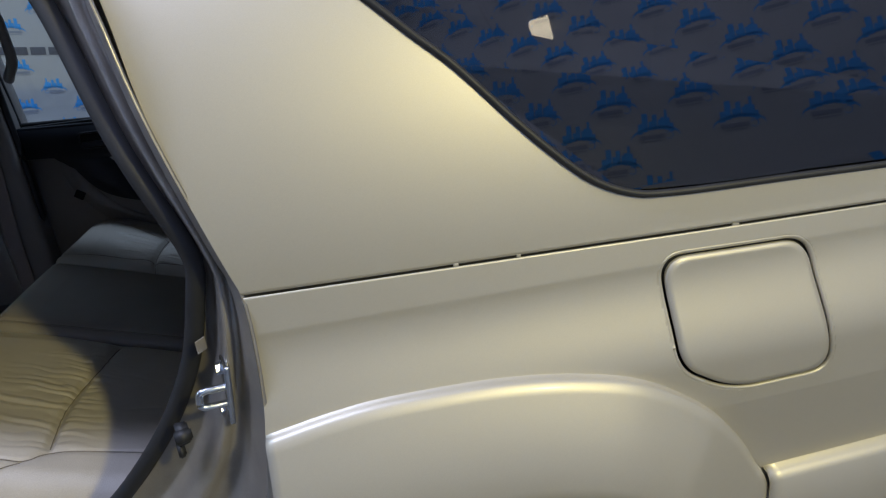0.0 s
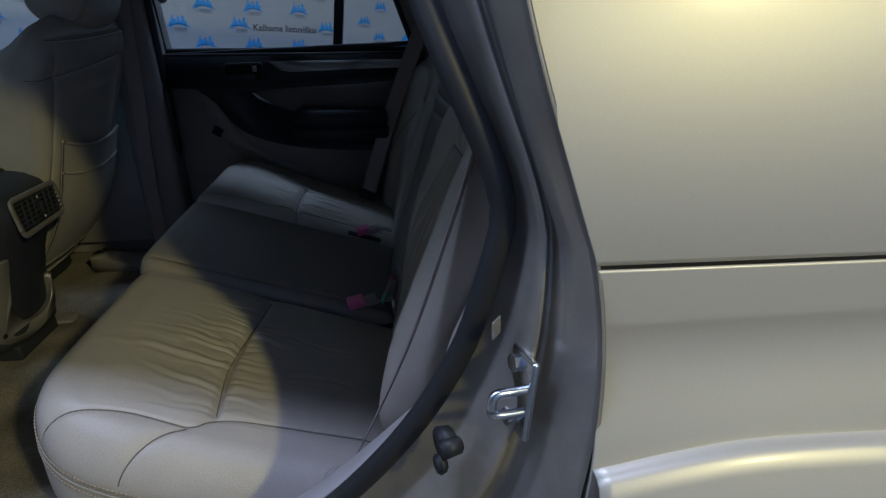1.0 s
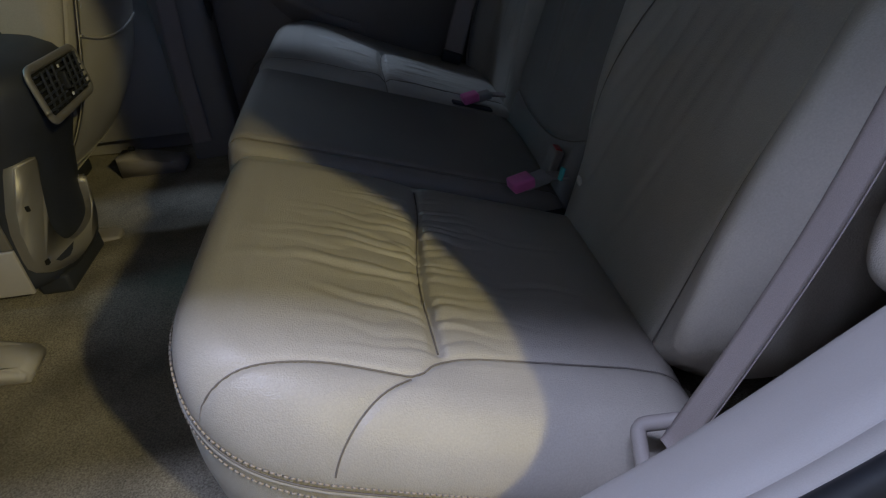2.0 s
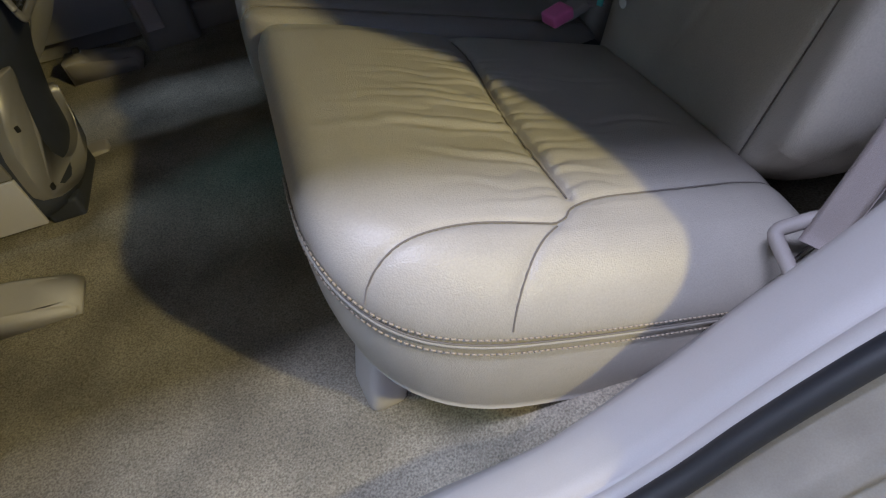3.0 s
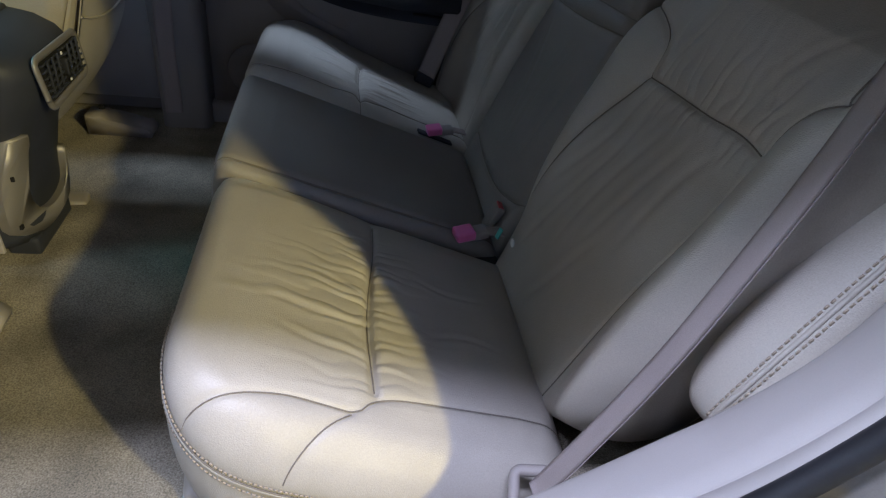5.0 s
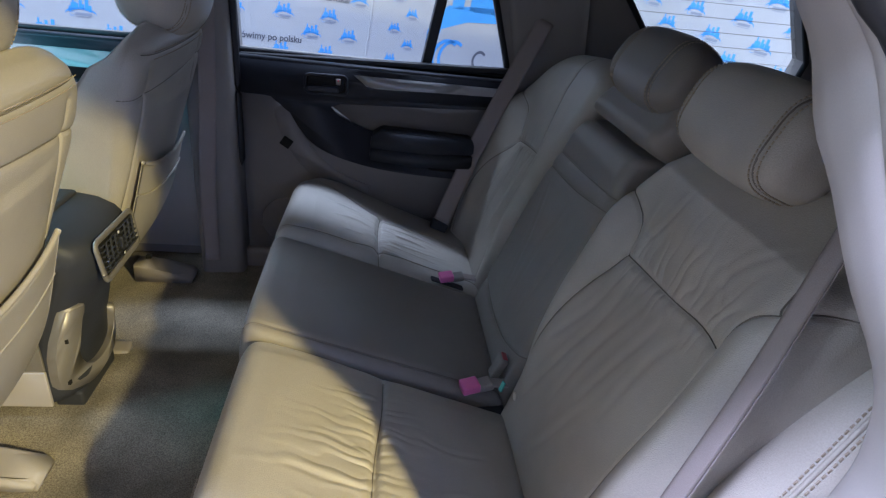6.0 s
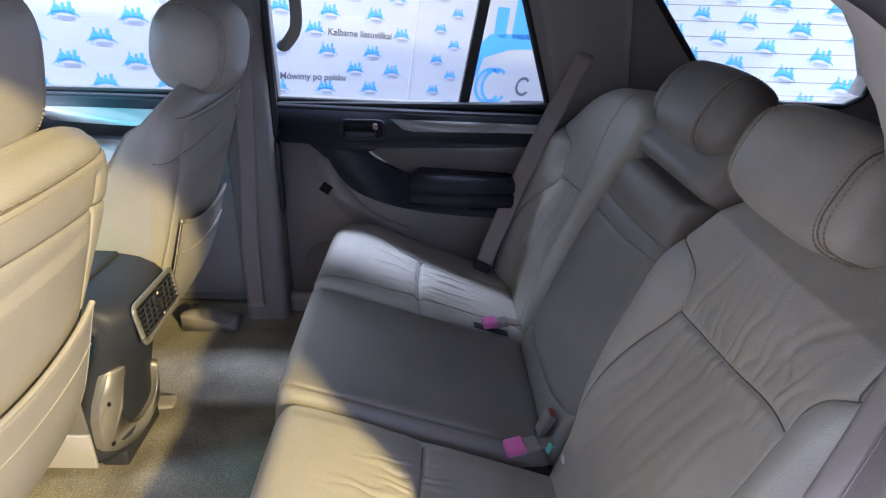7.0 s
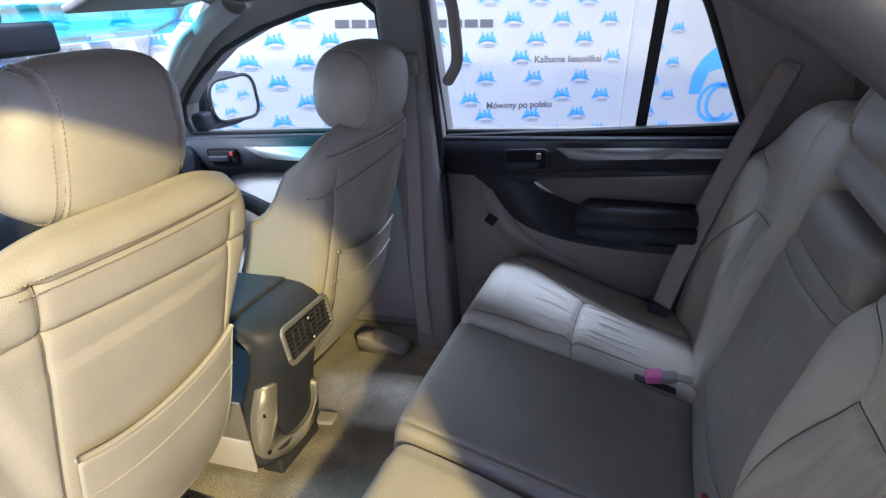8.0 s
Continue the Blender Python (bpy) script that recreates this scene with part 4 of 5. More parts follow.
def top_bl(ab):
    y, s = ab[:, 0], ab[:, 1]
    low = 1 / (1 + np.exp((s - 0.50) / 0.018))
    bol = 0.050 * np.exp(-(((y - 0.372) / 0.05) ** 2)) * 1 / (1 + np.exp((s - 0.55) / 0.04)) * np.clip((s + 0.04) / 0.07, 0.2, 1)
    inn = 0.026 * np.exp(-(((y - 0.815) / 0.05) ** 2)) * low * np.clip((s - 0.02) / 0.3, 0.2, 1)
    return -0.006 + 0.012 * np.cos((y - 0.6) * 5) + bol + inn + 0.014 * np.exp(-(((s - 0.20) / 0.14) ** 2)) + 0.010 * np.exp(-(((s - 0.56) / 0.06) ** 2) - ((y - 0.58) / 0.12) ** 2) - 0.45 * np.clip(s - 0.60, 0, 1)


def back_folds(ab):
    y, s = ab[:, 0], ab[:, 1]
    mid = np.clip((y - 0.425) / 0.03, 0, 1) * np.clip((0.735 - y) / 0.03, 0, 1)
    off = s - np.interp(y, [0.431, 0.488, 0.557, 0.66, 0.73], [0.462, 0.463, 0.455, 0.447, 0.44])
    out = mid * gather(ab, y - 0.58, off, 8, 0.021, 0.0062, (0.035, 0.085), fan=-2.2)
    out += creases(ab, [[(0.70, 0.42), (0.72, 0.33), (0.78, 0.20)], [(0.66, 0.42), (0.68, 0.31), (0.73, 0.17)], [(0.60, 0.42), (0.64, 0.30), (0.67, 0.14)], [(0.54, 0.43), (0.57, 0.33), (0.60, 0.20)], [(0.49, 0.44), (0.52, 0.36), (0.53, 0.24)], [(0.57, 0.22), (0.62, 0.10), (0.66, 0.02)], [(0.70, 0.24), (0.75, 0.12), (0.78, 0.05)]], 0.0021, 0.011)
    out += creases(ab, [[(0.50, 0.56), (0.48, 0.52), (0.45, 0.48)], [(0.42, 0.62), (0.47, 0.57), (0.50, 0.50)], [(0.64, 0.60), (0.66, 0.54), (0.70, 0.47)]], 0.0022, 0.008)
    return out


pad("backrest", out_bl, top_bl, 0.11, lambda ab: 0.03 + 0.02 * np.exp(-(((ab[:, 0] - 0.35) / 0.06) ** 2)), back_world, M_LEATHER, rear_seat, "greige leather outer backrest with gathered seams",
    seams=[(S_OUT, 0.006, 0.0035), (S_TOPO, 0.005, 0.0035), (S_X, 0.0042, 0.0035), (S_IN, 0.006, 0.0035)], wrinkle=back_folds, rings=150)
# centre backrest with its folded armrest
out_bc = rounded([(1.300, -0.06), (1.262, 0.30), (1.224, 0.46), (1.168, 0.545), (1.150, 0.576), (0.862, 0.580), (0.856, 0.30), (0.856, -0.06)], [0.02, 0.1, 0.05, 0.02, 0.015, 0.015, 0.1, 0.02], 380)
# centre backrest, its top roll and headrest carry painted shade as well
pad("backrest", out_bc, lambda ab: 0.002 + 0.012 * np.cos((ab[:, 0] - 1.05) * 6) + 0.006 * np.exp(-(((ab[:, 1] - 0.53) / 0.03) ** 2)), 0.10, 0.024, back_world, M_LEATHER_SHADED, rear_seat, "greige leather centre backrest with armrest, darkened for shade",
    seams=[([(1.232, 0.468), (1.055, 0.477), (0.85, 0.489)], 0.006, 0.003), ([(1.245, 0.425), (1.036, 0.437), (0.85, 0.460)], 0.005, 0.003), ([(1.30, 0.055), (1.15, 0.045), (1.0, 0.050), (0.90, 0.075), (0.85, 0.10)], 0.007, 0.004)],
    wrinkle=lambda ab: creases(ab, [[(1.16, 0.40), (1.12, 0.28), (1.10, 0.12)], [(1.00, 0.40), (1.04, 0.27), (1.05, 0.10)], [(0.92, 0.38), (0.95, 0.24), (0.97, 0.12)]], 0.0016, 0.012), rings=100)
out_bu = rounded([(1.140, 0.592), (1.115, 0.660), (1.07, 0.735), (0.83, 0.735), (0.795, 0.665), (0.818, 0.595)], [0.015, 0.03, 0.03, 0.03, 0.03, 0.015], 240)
pad("backrest_top", out_bu, lambda ab: 0.014 + 0.010 * np.exp(-(((ab[:, 1] - 0.62) / 0.03) ** 2)) - 0.10 * np.clip(ab[:, 1] - 0.63, 0, 1), 0.09, 0.026, back_world, M_LEATHER_SHADED, rear_seat, "rolled leather edge over the folded armrest", rings=60)
out_br = rounded([(1.66, -0.03), (1.705, 0.21), (1.712, 0.45), (1.665, 0.56), (1.57, 0.635), (1.44, 0.685), (1.24, 0.695), (1.176, 0.66), (1.182, 0.575), (1.236, 0.46), (1.272, 0.30), (1.312, -0.07)], [0.08, 0.1, 0.08, 0.08, 0.08, 0.08, 0.06, 0.04, 0.04, 0.06, 0.1, 0.03], 460)


def top_br(ab):
    y, s = ab[:, 0], ab[:, 1]
    low = 1 / (1 + np.exp((s - 0.50) / 0.02))
    return 0.010 * np.cos((y - 1.43) * 5) + 0.055 * np.exp(-(((y - 1.64) / 0.06) ** 2)) * low + 0.012 * np.exp(-(((s - 0.22) / 0.12) ** 2)) + 0.012 * np.exp(-(((y - 1.30) / 0.03) ** 2)) * low - 0.06 * np.clip(s - 0.60, 0, 1)


def right_folds(ab):
    y, s = ab[:, 0], ab[:, 1]
    off = s - np.interp(y, [1.335, 1.53], [0.412, 0.389])
    out = gather(ab, y - 1.45, off, 11, 0.024, 0.0055, (0.06, 0.03), fan=1.5) * np.clip((y - 1.335) / 0.02, 0, 1) * np.clip((1.545 - y) / 0.02, 0, 1)
    return out + creases(ab, [[(1.50, 0.37), (1.53, 0.26), (1.56, 0.12)], [(1.44, 0.37), (1.46, 0.25), (1.50, 0.10)], [(1.39, 0.38), (1.38, 0.26), (1.41, 0.12)]], 0.003, 0.010)


pad("backrest", out_br, top_br, 0.11, 0.04, back_world, M_LEATHER, rear_seat, "greige leather outer backrest with gathered seams",
    seams=[([(1.615, -0.03), (1.633, 0.11), (1.597, 0.284), (1.530, 0.389), (1.541, 0.427), (1.569, 0.482), (1.663, 0.511), (1.71, 0.515)], 0.006, 0.0035), ([(1.530, 0.389), (1.44, 0.402), (1.335, 0.412)], 0.007, 0.005), ([(1.335, -0.04), (1.345, 0.2), (1.335, 0.412), (1.351, 0.456), (1.358, 0.58), (1.33, 0.69)], 0.005, 0.0035)], wrinkle=right_folds, rings=120)


def headrest(parent, y, x, z, wide, tall, deep, tilt, material, label, cheeks=0.72, p=3.4, bow_=0.018, taper=0.0):
    ax = np.array(Matrix.Rotation(radians(tilt), 3, "Y"))
    ob = pillow("headrest", (x, y, z), (deep, wide, tall), ax.T, material, parent, label, power=(p, p), seams=[(1, cheeks, 0.03, 0.022), (1, -cheeks, 0.03, 0.022)], bend=bow_, taper=taper)
    ph = np.linspace(0.15, 2 * np.pi + 0.15, 120)
    c, s = np.cos(ph), np.sin(ph)

    def hoop(b, grow):
        k = (1 - abs(b) ** p) ** (1 / p) * grow
        q = np.stack([np.sign(c) * np.abs(c) ** (2 / p) * deep / 2 * k - bow_ * b * b, np.full_like(c, b * wide / 2 * grow), np.sign(s) * np.abs(s) ** (2 / p) * tall / 2 * k], 1)
        q[:, 1] *= 1 - taper * (q[:, 2] / (tall / 2) + 1) / 2
        return np.array([x, y, z]) + q @ ax.T

    for side in (-1, 1):
        tube("seam_line", hoop(side * cheeks, 0.9715), 0.0014, M_SEAM, ob, "", sides=5, up=(0, 1, 0), curve=False)
        for o in (0.045, -0.045):
            stitches("stitching", hoop(side * (cheeks + o), 1.007), ob, gap=0.0065, length=0.0045, thick_=0.0012, lift=(0, 0, 0))
    return ob


headrest(rear_seat, 0.610, 0.040, 1.328, 0.285, 0.155, 0.14, 21, M_LEATHER, "greige leather headrest", 0.74, 3.0)
headrest(rear_seat, 0.960, 0.046, 1.338, 0.30, 0.150, 0.12, 30, M_LEATHER_SHADED, "greige leather centre headrest", 0.60, 2.8)

# white studs, tags and the small plastics at the crease
for y, z in ((0.508, 0.628), (0.773, 0.71)):
    bm = bmesh.new()
    bmesh.ops.create_uvsphere(bm, u_segments=16, v_segments=8, radius=0.009)
    bm.transform(Matrix.Translation((-0.205 + 0.31 * (z - 0.65), y, z)) @ Matrix.Diagonal((0.4, 1, 1, 1)))
    part("stud", bm, M_WHITE, rear_seat, "small white plastic stud")
part("fabric_tag", rbox((0.004, 0.010, 0.022), pose(-0.208, 0.800, 0.712, 0, 18, 20), 0.001), mat("tag_teal", (0.10, 0.45, 0.40), 0.7), rear_seat, "small teal fabric tag")
part("latch", rbox((0.02, 0.016, 0.012), pose(-0.185, 0.636, 0.618, 0, 0, 0), 0.003), M_BLACK, rear_seat, "black anchor tag")


def buckle(x, y, z, turn, label):
    b = empty("seat_belt_buckle", label, "buckle", "buckles on the rear bench")
    m = pose(x, y, z, 0, -8, turn)
    part("housing", rbox((0.048, 0.034, 0.016), m @ pose(0.016, 0, -0.003), 0.006, 4), M_TRIM_LOW, b, "greige plastic housing")
    part("press_button", rbox((0.040, 0.036, 0.020), m @ pose(-0.010, 0, 0.002), 0.006, 4), M_PINK, b, "pink release button")
    part("strap", rbox((0.05, 0.028, 0.005), m @ pose(0.05, 0, -0.008, 0, 20, 0), 0.002), M_BELT, b)
    return b


buckle(-0.262, 0.822, 0.695, 12, "pink-buttoned seat belt buckle lying on the cushion")
buckle(-0.268, 1.285, 0.69, 6, "pink-buttoned seat belt buckle in its recess")
b3 = empty("seat_belt_buckle", "upright greige buckle with a red button in the crease", "buckle", "buckles on the rear bench")
m3 = pose(-0.195, 0.90, 0.685, 0, -68, 0)
part("housing", rbox((0.060, 0.036, 0.018), m3, 0.006, 4), M_LEATHER_SHADED, b3, "greige housing")
part("press_button", rbox((0.005, 0.026, 0.012), m3 @ pose(0.0295, 0, 0.001), 0.002), mat("red_button", (0.36, 0.05, 0.06), 0.4), b3, "red release button")

# ---- left side: side bolster, belt, wheel-arch trim ----
SA3 = np.array(Vector((0.50, 0.12, 0.82)).normalized())
SA1 = np.array(Vector((-0.82, -0.15, 0.52)).normalized())
SA1 = SA1 - SA3 * (SA1 @ SA3)
SA1 /= np.linalg.norm(SA1)
SAX = np.stack([SA1, np.cross(SA3, SA1), SA3])
SC, SS = np.array([0.030, 0.300, 1.025]), np.array([0.105, 0.115, 0.46])
side_bolster = tagged(pillow("side_bolster", SC, SS, SAX, M_LEATHER, None, power=(3.4, 2.8), seams=[(1, 0.42, 0.035, 0.05)]), "greige leather stitched side bolster beside the backrest", "bolster")
su = np.linspace(-1.15, 1.15, 60)


def bolster_line(b, grow):
    """A line that runs the length of the bolster on its front, at the share b of its width."""
    g, c = np.cos(su) ** (2 / 3.4), np.sign(su) * np.abs(np.sin(su)) ** (2 / 3.4)
    a = (1 - abs(b) ** 2.8) ** (1 / 2.8)
    return SC + np.stack([a * g * grow, b * g * grow, c * grow], 1) * SS / 2 @ SAX


tube("piping", bolster_line(0.42, 0.985), 0.0032, M_LEATHER, side_bolster, "pale stitched piping", sides=8, n=60, curve=False)
for b in (0.30, 0.54):
    stitches("stitching", smooth_line(bolster_line(b, 1.004), 100), side_bolster, gap=0.0085, length=0.0058, thick_=0.0014)

belt_l = empty("seat_belt", "greige seat belt webbing running down to a plastic guide", "seat belt", "rear seat belts")
ribbon("webbing", [(0.01, 0.36, 1.45), (0.0, 0.36, 1.36), (-0.036, 0.345, 1.233), (-0.065, 0.332, 1.14), (-0.10, 0.318, 1.044), (-0.154, 0.30, 0.904), (-0.215, 0.284, 0.78), (-0.268, 0.272, 0.685)], [(0.25, 0.9, -0.3), (0.1, 0.9, -0.42)], 0.047, 0.0015, M_BELT, belt_l, "greige webbing", n=60)
gm = pose(-0.268, 0.268, 0.675, -20, -18, 78)
gl = rounded([(-0.038, -0.024), (0.038, -0.024), (0.038, 0.024), (-0.038, 0.024)], [0.010] * 4, 40)
tube("guide", [tuple(gm @ Vector((a, b, 0))) for a, b in np.concatenate([gl, gl[:1]])], 0.0078, M_TRIM_LOW, belt_l, "pale plastic belt guide", sides=10, n=80)
behind = cT[(cT[:, 0] > -0.40) & (cT[:, 2] < 1.20)]
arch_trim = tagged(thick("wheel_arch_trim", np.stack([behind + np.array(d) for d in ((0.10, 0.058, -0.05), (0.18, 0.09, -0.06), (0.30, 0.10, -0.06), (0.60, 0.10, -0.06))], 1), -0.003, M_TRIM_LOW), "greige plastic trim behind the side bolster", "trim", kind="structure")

# ---- striker and rubber stop on the jamb ----
striker = empty("door_striker", "zinc door latch striker bolted to the jamb", "striker")
ms = pose(-0.050, 0.066, 0.988, 0, 6, 16)
bm = rbox((0.008, 0.042, 0.085), ms, 0.0035)
part("plate", bm, M_STEEL, striker, "zinc-plated base plate")
L = lambda a, b, c: tuple(ms @ Vector((a, b, c)))  # noqa: E731
tube("loop", [L(0, -0.013, 0.012), L(-0.020, -0.013, 0.012), L(-0.034, -0.012, 0.010), L(-0.036, -0.012, 0.0), L(-0.034, -0.012, -0.010), L(-0.020, -0.013, -0.012), L(0, -0.013, -0.012)], 0.0048, M_STEEL, striker, "bright steel loop", sides=10, n=50)
for dz in (0.030, -0.030):
    bm = bmesh.new()
    bmesh.ops.create_cone(bm, cap_ends=True, segments=6, radius1=0.009, radius2=0.008, depth=0.008)
    bm.transform(ms @ pose(-0.007, 0.006, dz, 0, 90, 0))
    part("bolt", bm, M_STEEL, striker, "hexagon bolt", False)
stop = empty("rubber_stop", "black rubber door stop on the jamb", "door stop")
for (x, y, z, r, h) in ((-0.122, 0.075, 0.928, 0.017, 0.016), (-0.128, 0.07, 0.905, 0.011, 0.010), (-0.118, 0.062, 0.932, 0.010, 0.022)):
    bm = bmesh.new()
    bmesh.ops.create_cone(bm, cap_ends=True, segments=24, radius1=r, radius2=r * 0.85, depth=h)
    bmesh.ops.bevel(bm, geom=[e for e in bm.edges if e.calc_face_angle(0) > 1], offset=0.002, segments=2, affect="EDGES")
    bm.transform(pose(x, y, z, 0, 90, 20))
    part("bumper_disc", bm, M_RUBBER, stop, "black rubber disc")
part("jamb_label", rbox((0.016, 0.002, 0.018), pose(-0.072, 0.082, 1.05, 0, 0, 55), 0.0008), M_JAMB, car_body, "small pale label on the jamb")

# ---- front seats ----


def front_seat(yc, label, mirror, up=0.0):
    st = empty("front_seat_unit", label, "seat", "front seats")
    FSv, FC = np.array([0.313, 0, 0.95]), np.array([0.95, 0, -0.313])
    F0 = np.array([-0.985, yc, 1.17]) + up * FSv
    sgn = -1.0 if mirror else 1.0

    def to(v):
        v = np.array(v, float)
        deep = np.interp(v[:, 1], [-0.30, -0.145, -0.105, -0.055, 0.04, 0.077, 0.12], [0.22, 0.192, 0.148, 0.1125, 0.085, 0.055, 0.045])
        v[:, 2] = np.where(v[:, 2] < -0.03, -0.03 + (v[:, 2] + 0.03) * (deep - 0.03) / 0.125, v[:, 2])
        return F0 + v[:, 1:2] * FSv + v[:, 2:3] * FC + sgn * v[:, 0:1] * np.array([0, 1.0, 0])

    out = rounded([(0.172, -0.575), (0.197, -0.22), (0.258, 0.0), (0.24, 0.100), (0.14, 0.135), (-0.14, 0.135), (-0.24, 0.100), (-0.258, 0.0), (-0.205, -0.22), (-0.165, -0.50), (-0.12, -0.575)][::-1], [0.05, 0.08, 0.1, 0.06, 0.05, 0.04, 0.04, 0.05, 0.06, 0.1, 0.05], 380)
    if mirror:
        out = out[::-1]

    def top(ab):
        a, s = ab[:, 0], ab[:, 1]
        return 0.016 * (1 - (a / 0.26) ** 2) - 0.09 * np.clip((-s - 0.30) / 0.36, 0, 1) ** 2 - 0.05 * np.clip(s - 0.02, 0, 1) ** 1.2 + 0.006 * np.exp(-((a / 0.17) ** 6)) * (s < -0.02) * np.clip((-0.02 - s) / 0.02, 0, 1)

    seams = [([(-0.165, 0.10), (-0.165, -0.30), (-0.150, -0.56)], 0.006, 0.0032), ([(0.185, 0.06), (0.172, -0.25), (0.175, -0.66)], 0.006, 0.0032), ([(-0.26, 0.02), (-0.165, 0.03), (0.185, 0.005), (0.25, -0.005)], 0.006, 0.0032), ([(-0.215, 0.098), (0.215, 0.092)], 0.004, 0.003)]
    body = pad("backrest", out, top, 0.13, 0.035, to, M_LEATHER, st, "greige leather front seat back", seams=seams, rings=110, flare=0.004)
    # map pocket: a second skin over the lower panel with an elastic edge that sags
    pa, ps = np.meshgrid(np.linspace(-0.160, 0.168, 40), np.linspace(0, 1, 24), indexing="ij")
    edge_s = -0.165 - 0.03 * (1 - (pa / 0.172) ** 2) + 0.012 * (pa / 0.172)
    S = -0.545 + (edge_s + 0.545) * ps
    ab = np.stack([pa.ravel(), S.ravel()], 1)
    c = top(ab) + 0.009 + 0.010 * np.sin(ps.ravel() * np.pi) + 0.006 * ps.ravel() ** 4
    P = to(np.concatenate([ab, c[:, None]], 1)).reshape(40, 24, 3)
    thick("map_pocket", P, 0.003, M_LEATHER, st, "leather map pocket")
    e = P[:, -1]
    tube("pocket_edge", e, 0.005, M_LEATHER, st, "elastic edge of the map pocket", sides=8, n=50)
    tube("pocket_seam", P[:, -6] + np.array([0.002, 0, 0]), 0.003, M_LEATHER, st, "second seam of the pocket", sides=6, n=50)
    for o in (0.008, -0.008):
        ln = np.stack([np.linspace(-0.19, 0.19, 60), np.linspace(0.098, 0.092, 60) + o], 1)
        cc = top(ln) - np.clip(0.035 - (0.132 - ln[:, 1]), 0, 1) ** 2 * 12
        stitches("stitching", to(np.concatenate([ln, cc[:, None]], 1)), st, lift=(0.003, 0, 0.001))
    # cushion
    cu = rounded([(-1.66, yc + 0.25), (-1.66, yc - 0.25), (-1.26, yc - 0.25), (-1.26, yc + 0.25)], [0.08, 0.08, 0.05, 0.05], 160)
    pad("cushion", cu, lambda ab: 0.76 + (-1.1 - ab[:, 0]) * 0.15 + 0.0 * ab[:, 1], 0.16, 0.05, plain_z, M_LEATHER, st, "greige leather front cushion", rings=30)
    part("base", rbox((0.34, 0.42, 0.12), Matrix.Translation((-1.46, yc, 0.575)), 0.02), M_DARK, st, "dark seat frame")
    return st


seat_d = front_seat(0.608, "greige leather front seat with twin-stitched top and map pocket", False, 0.030)
seat_p = front_seat(1.35, "greige leather front passenger seat with map pocket", True)


def front_headrest(st, y, x, z, wide, tall, p, deep, taper):
    ob = headrest(st, y, x, z, wide, tall, deep, 12, M_LEATHER, "greige leather headrest", 0.66, p, taper=taper)
    for dy in (-0.06, 0.06):
        tube("post", [(x + 0.005, y + dy, z - 0.07), (x - 0.01, y + dy, z - 0.12), (x - 0.025, y + dy, z - 0.19)], 0.006, M_STEEL, st, "steel headrest post", sides=8, n=8)


front_headrest(seat_d, 0.637, -1.005, 1.424, 0.322, 0.215, 3.0, 0.12, 0.16)
front_headrest(seat_p, 1.361, -0.964, 1.378, 0.305, 0.210, 2.6, 0.175, 0.04)

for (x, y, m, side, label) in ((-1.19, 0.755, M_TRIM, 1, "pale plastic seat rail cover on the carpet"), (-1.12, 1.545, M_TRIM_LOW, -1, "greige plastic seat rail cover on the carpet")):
    r = empty("seat_rail_cover", label, "rail cover", "seat rail covers")
    prof = [(x - 0.09, 0.495), (x + 0.075, 0.495), (x + 0.082, 0.515), (x + 0.07, 0.530), (x + 0.01, 0.530), (x - 0.02, 0.545), (x - 0.05, 0.555), (x - 0.09, 0.555)]
    bm = prism(prof, y - 0.038, y + 0.038)
    bmesh.ops.bevel(bm, geom=[e for e in bm.edges if abs((e.verts[0].co - e.verts[1].co).normalized().y) < 0.5], offset=0.008, segments=3, affect="EDGES")
    part("cap", bm, m, r)
    part("screw", rbox((0.016, 0.012, 0.012), pose(x - 0.06, y - 0.02 * side, 0.559), 0.003), M_BLACK, r, "black screw head")

# ---- centre console ----
console = empty("centre_console", "dark plastic centre console with rear air vents", "console")
Y0, Y1 = 0.895, 1.135
prof = [(-1.75, 0.95), (-1.12, 0.962), (-1.075, 0.955), (-1.035, 0.935), (-1.022, 0.91), (-1.030, 0.86), (-1.050, 0.82), (-1.075, 0.76), (-1.095, 0.68), (-1.10, 0.60), (-1.10, 0.565), (-1.75, 0.565)]
pl = np.array(prof + prof[:1])
ps = np.r_[0, np.cumsum(np.linalg.norm(np.diff(pl, axis=0), axis=1))]
pu = np.linspace(0, ps[-1], 120, endpoint=False)
pl = np.stack([np.interp(pu, ps, pl[:, k]) for k in range(2)], 1)
CY = np.r_[np.linspace(Y0, Y0 + 0.02, 7), np.linspace(Y0 + 0.03, Y1 - 0.03, 12), np.linspace(Y1 - 0.02, Y1, 7)]


def bow(y):
    return np.where(y < 1.01, 0.05, 0.018) * np.abs((y - 1.01) / 0.115) ** 3


CP = np.zeros((len(CY), 120, 3))
for k, y in enumerate(CY):
    e = max(0.0, 0.016 - (min(y - Y0, Y1 - y)))
    drop = 0.016 - math.sqrt(max(0.0, 0.016**2 - e * e))
    CP[k, :, 0] = np.where(pl[:, 0] > -1.3, pl[:, 0] - bow(y) - drop, pl[:, 0])
    CP[k, :, 1] = y
    CP[k, :, 2] = np.where(pl[:, 1] > 0.9, pl[:, 1] - drop, pl[:, 1])
mesh("body", CP.reshape(-1, 3), grid_faces(len(CY), 120, close_v=True) + [tuple(range(119, -1, -1)), tuple((len(CY) - 1) * 120 + k for k in range(120))], M_DARK, console, "dark grey plastic body")
part("lid", rbox((0.34, 0.225, 0.03), pose(-1.30, 1.01, 0.957, 0, 1, 0), 0.010, 4), M_DARK, console, "dark padded lid")
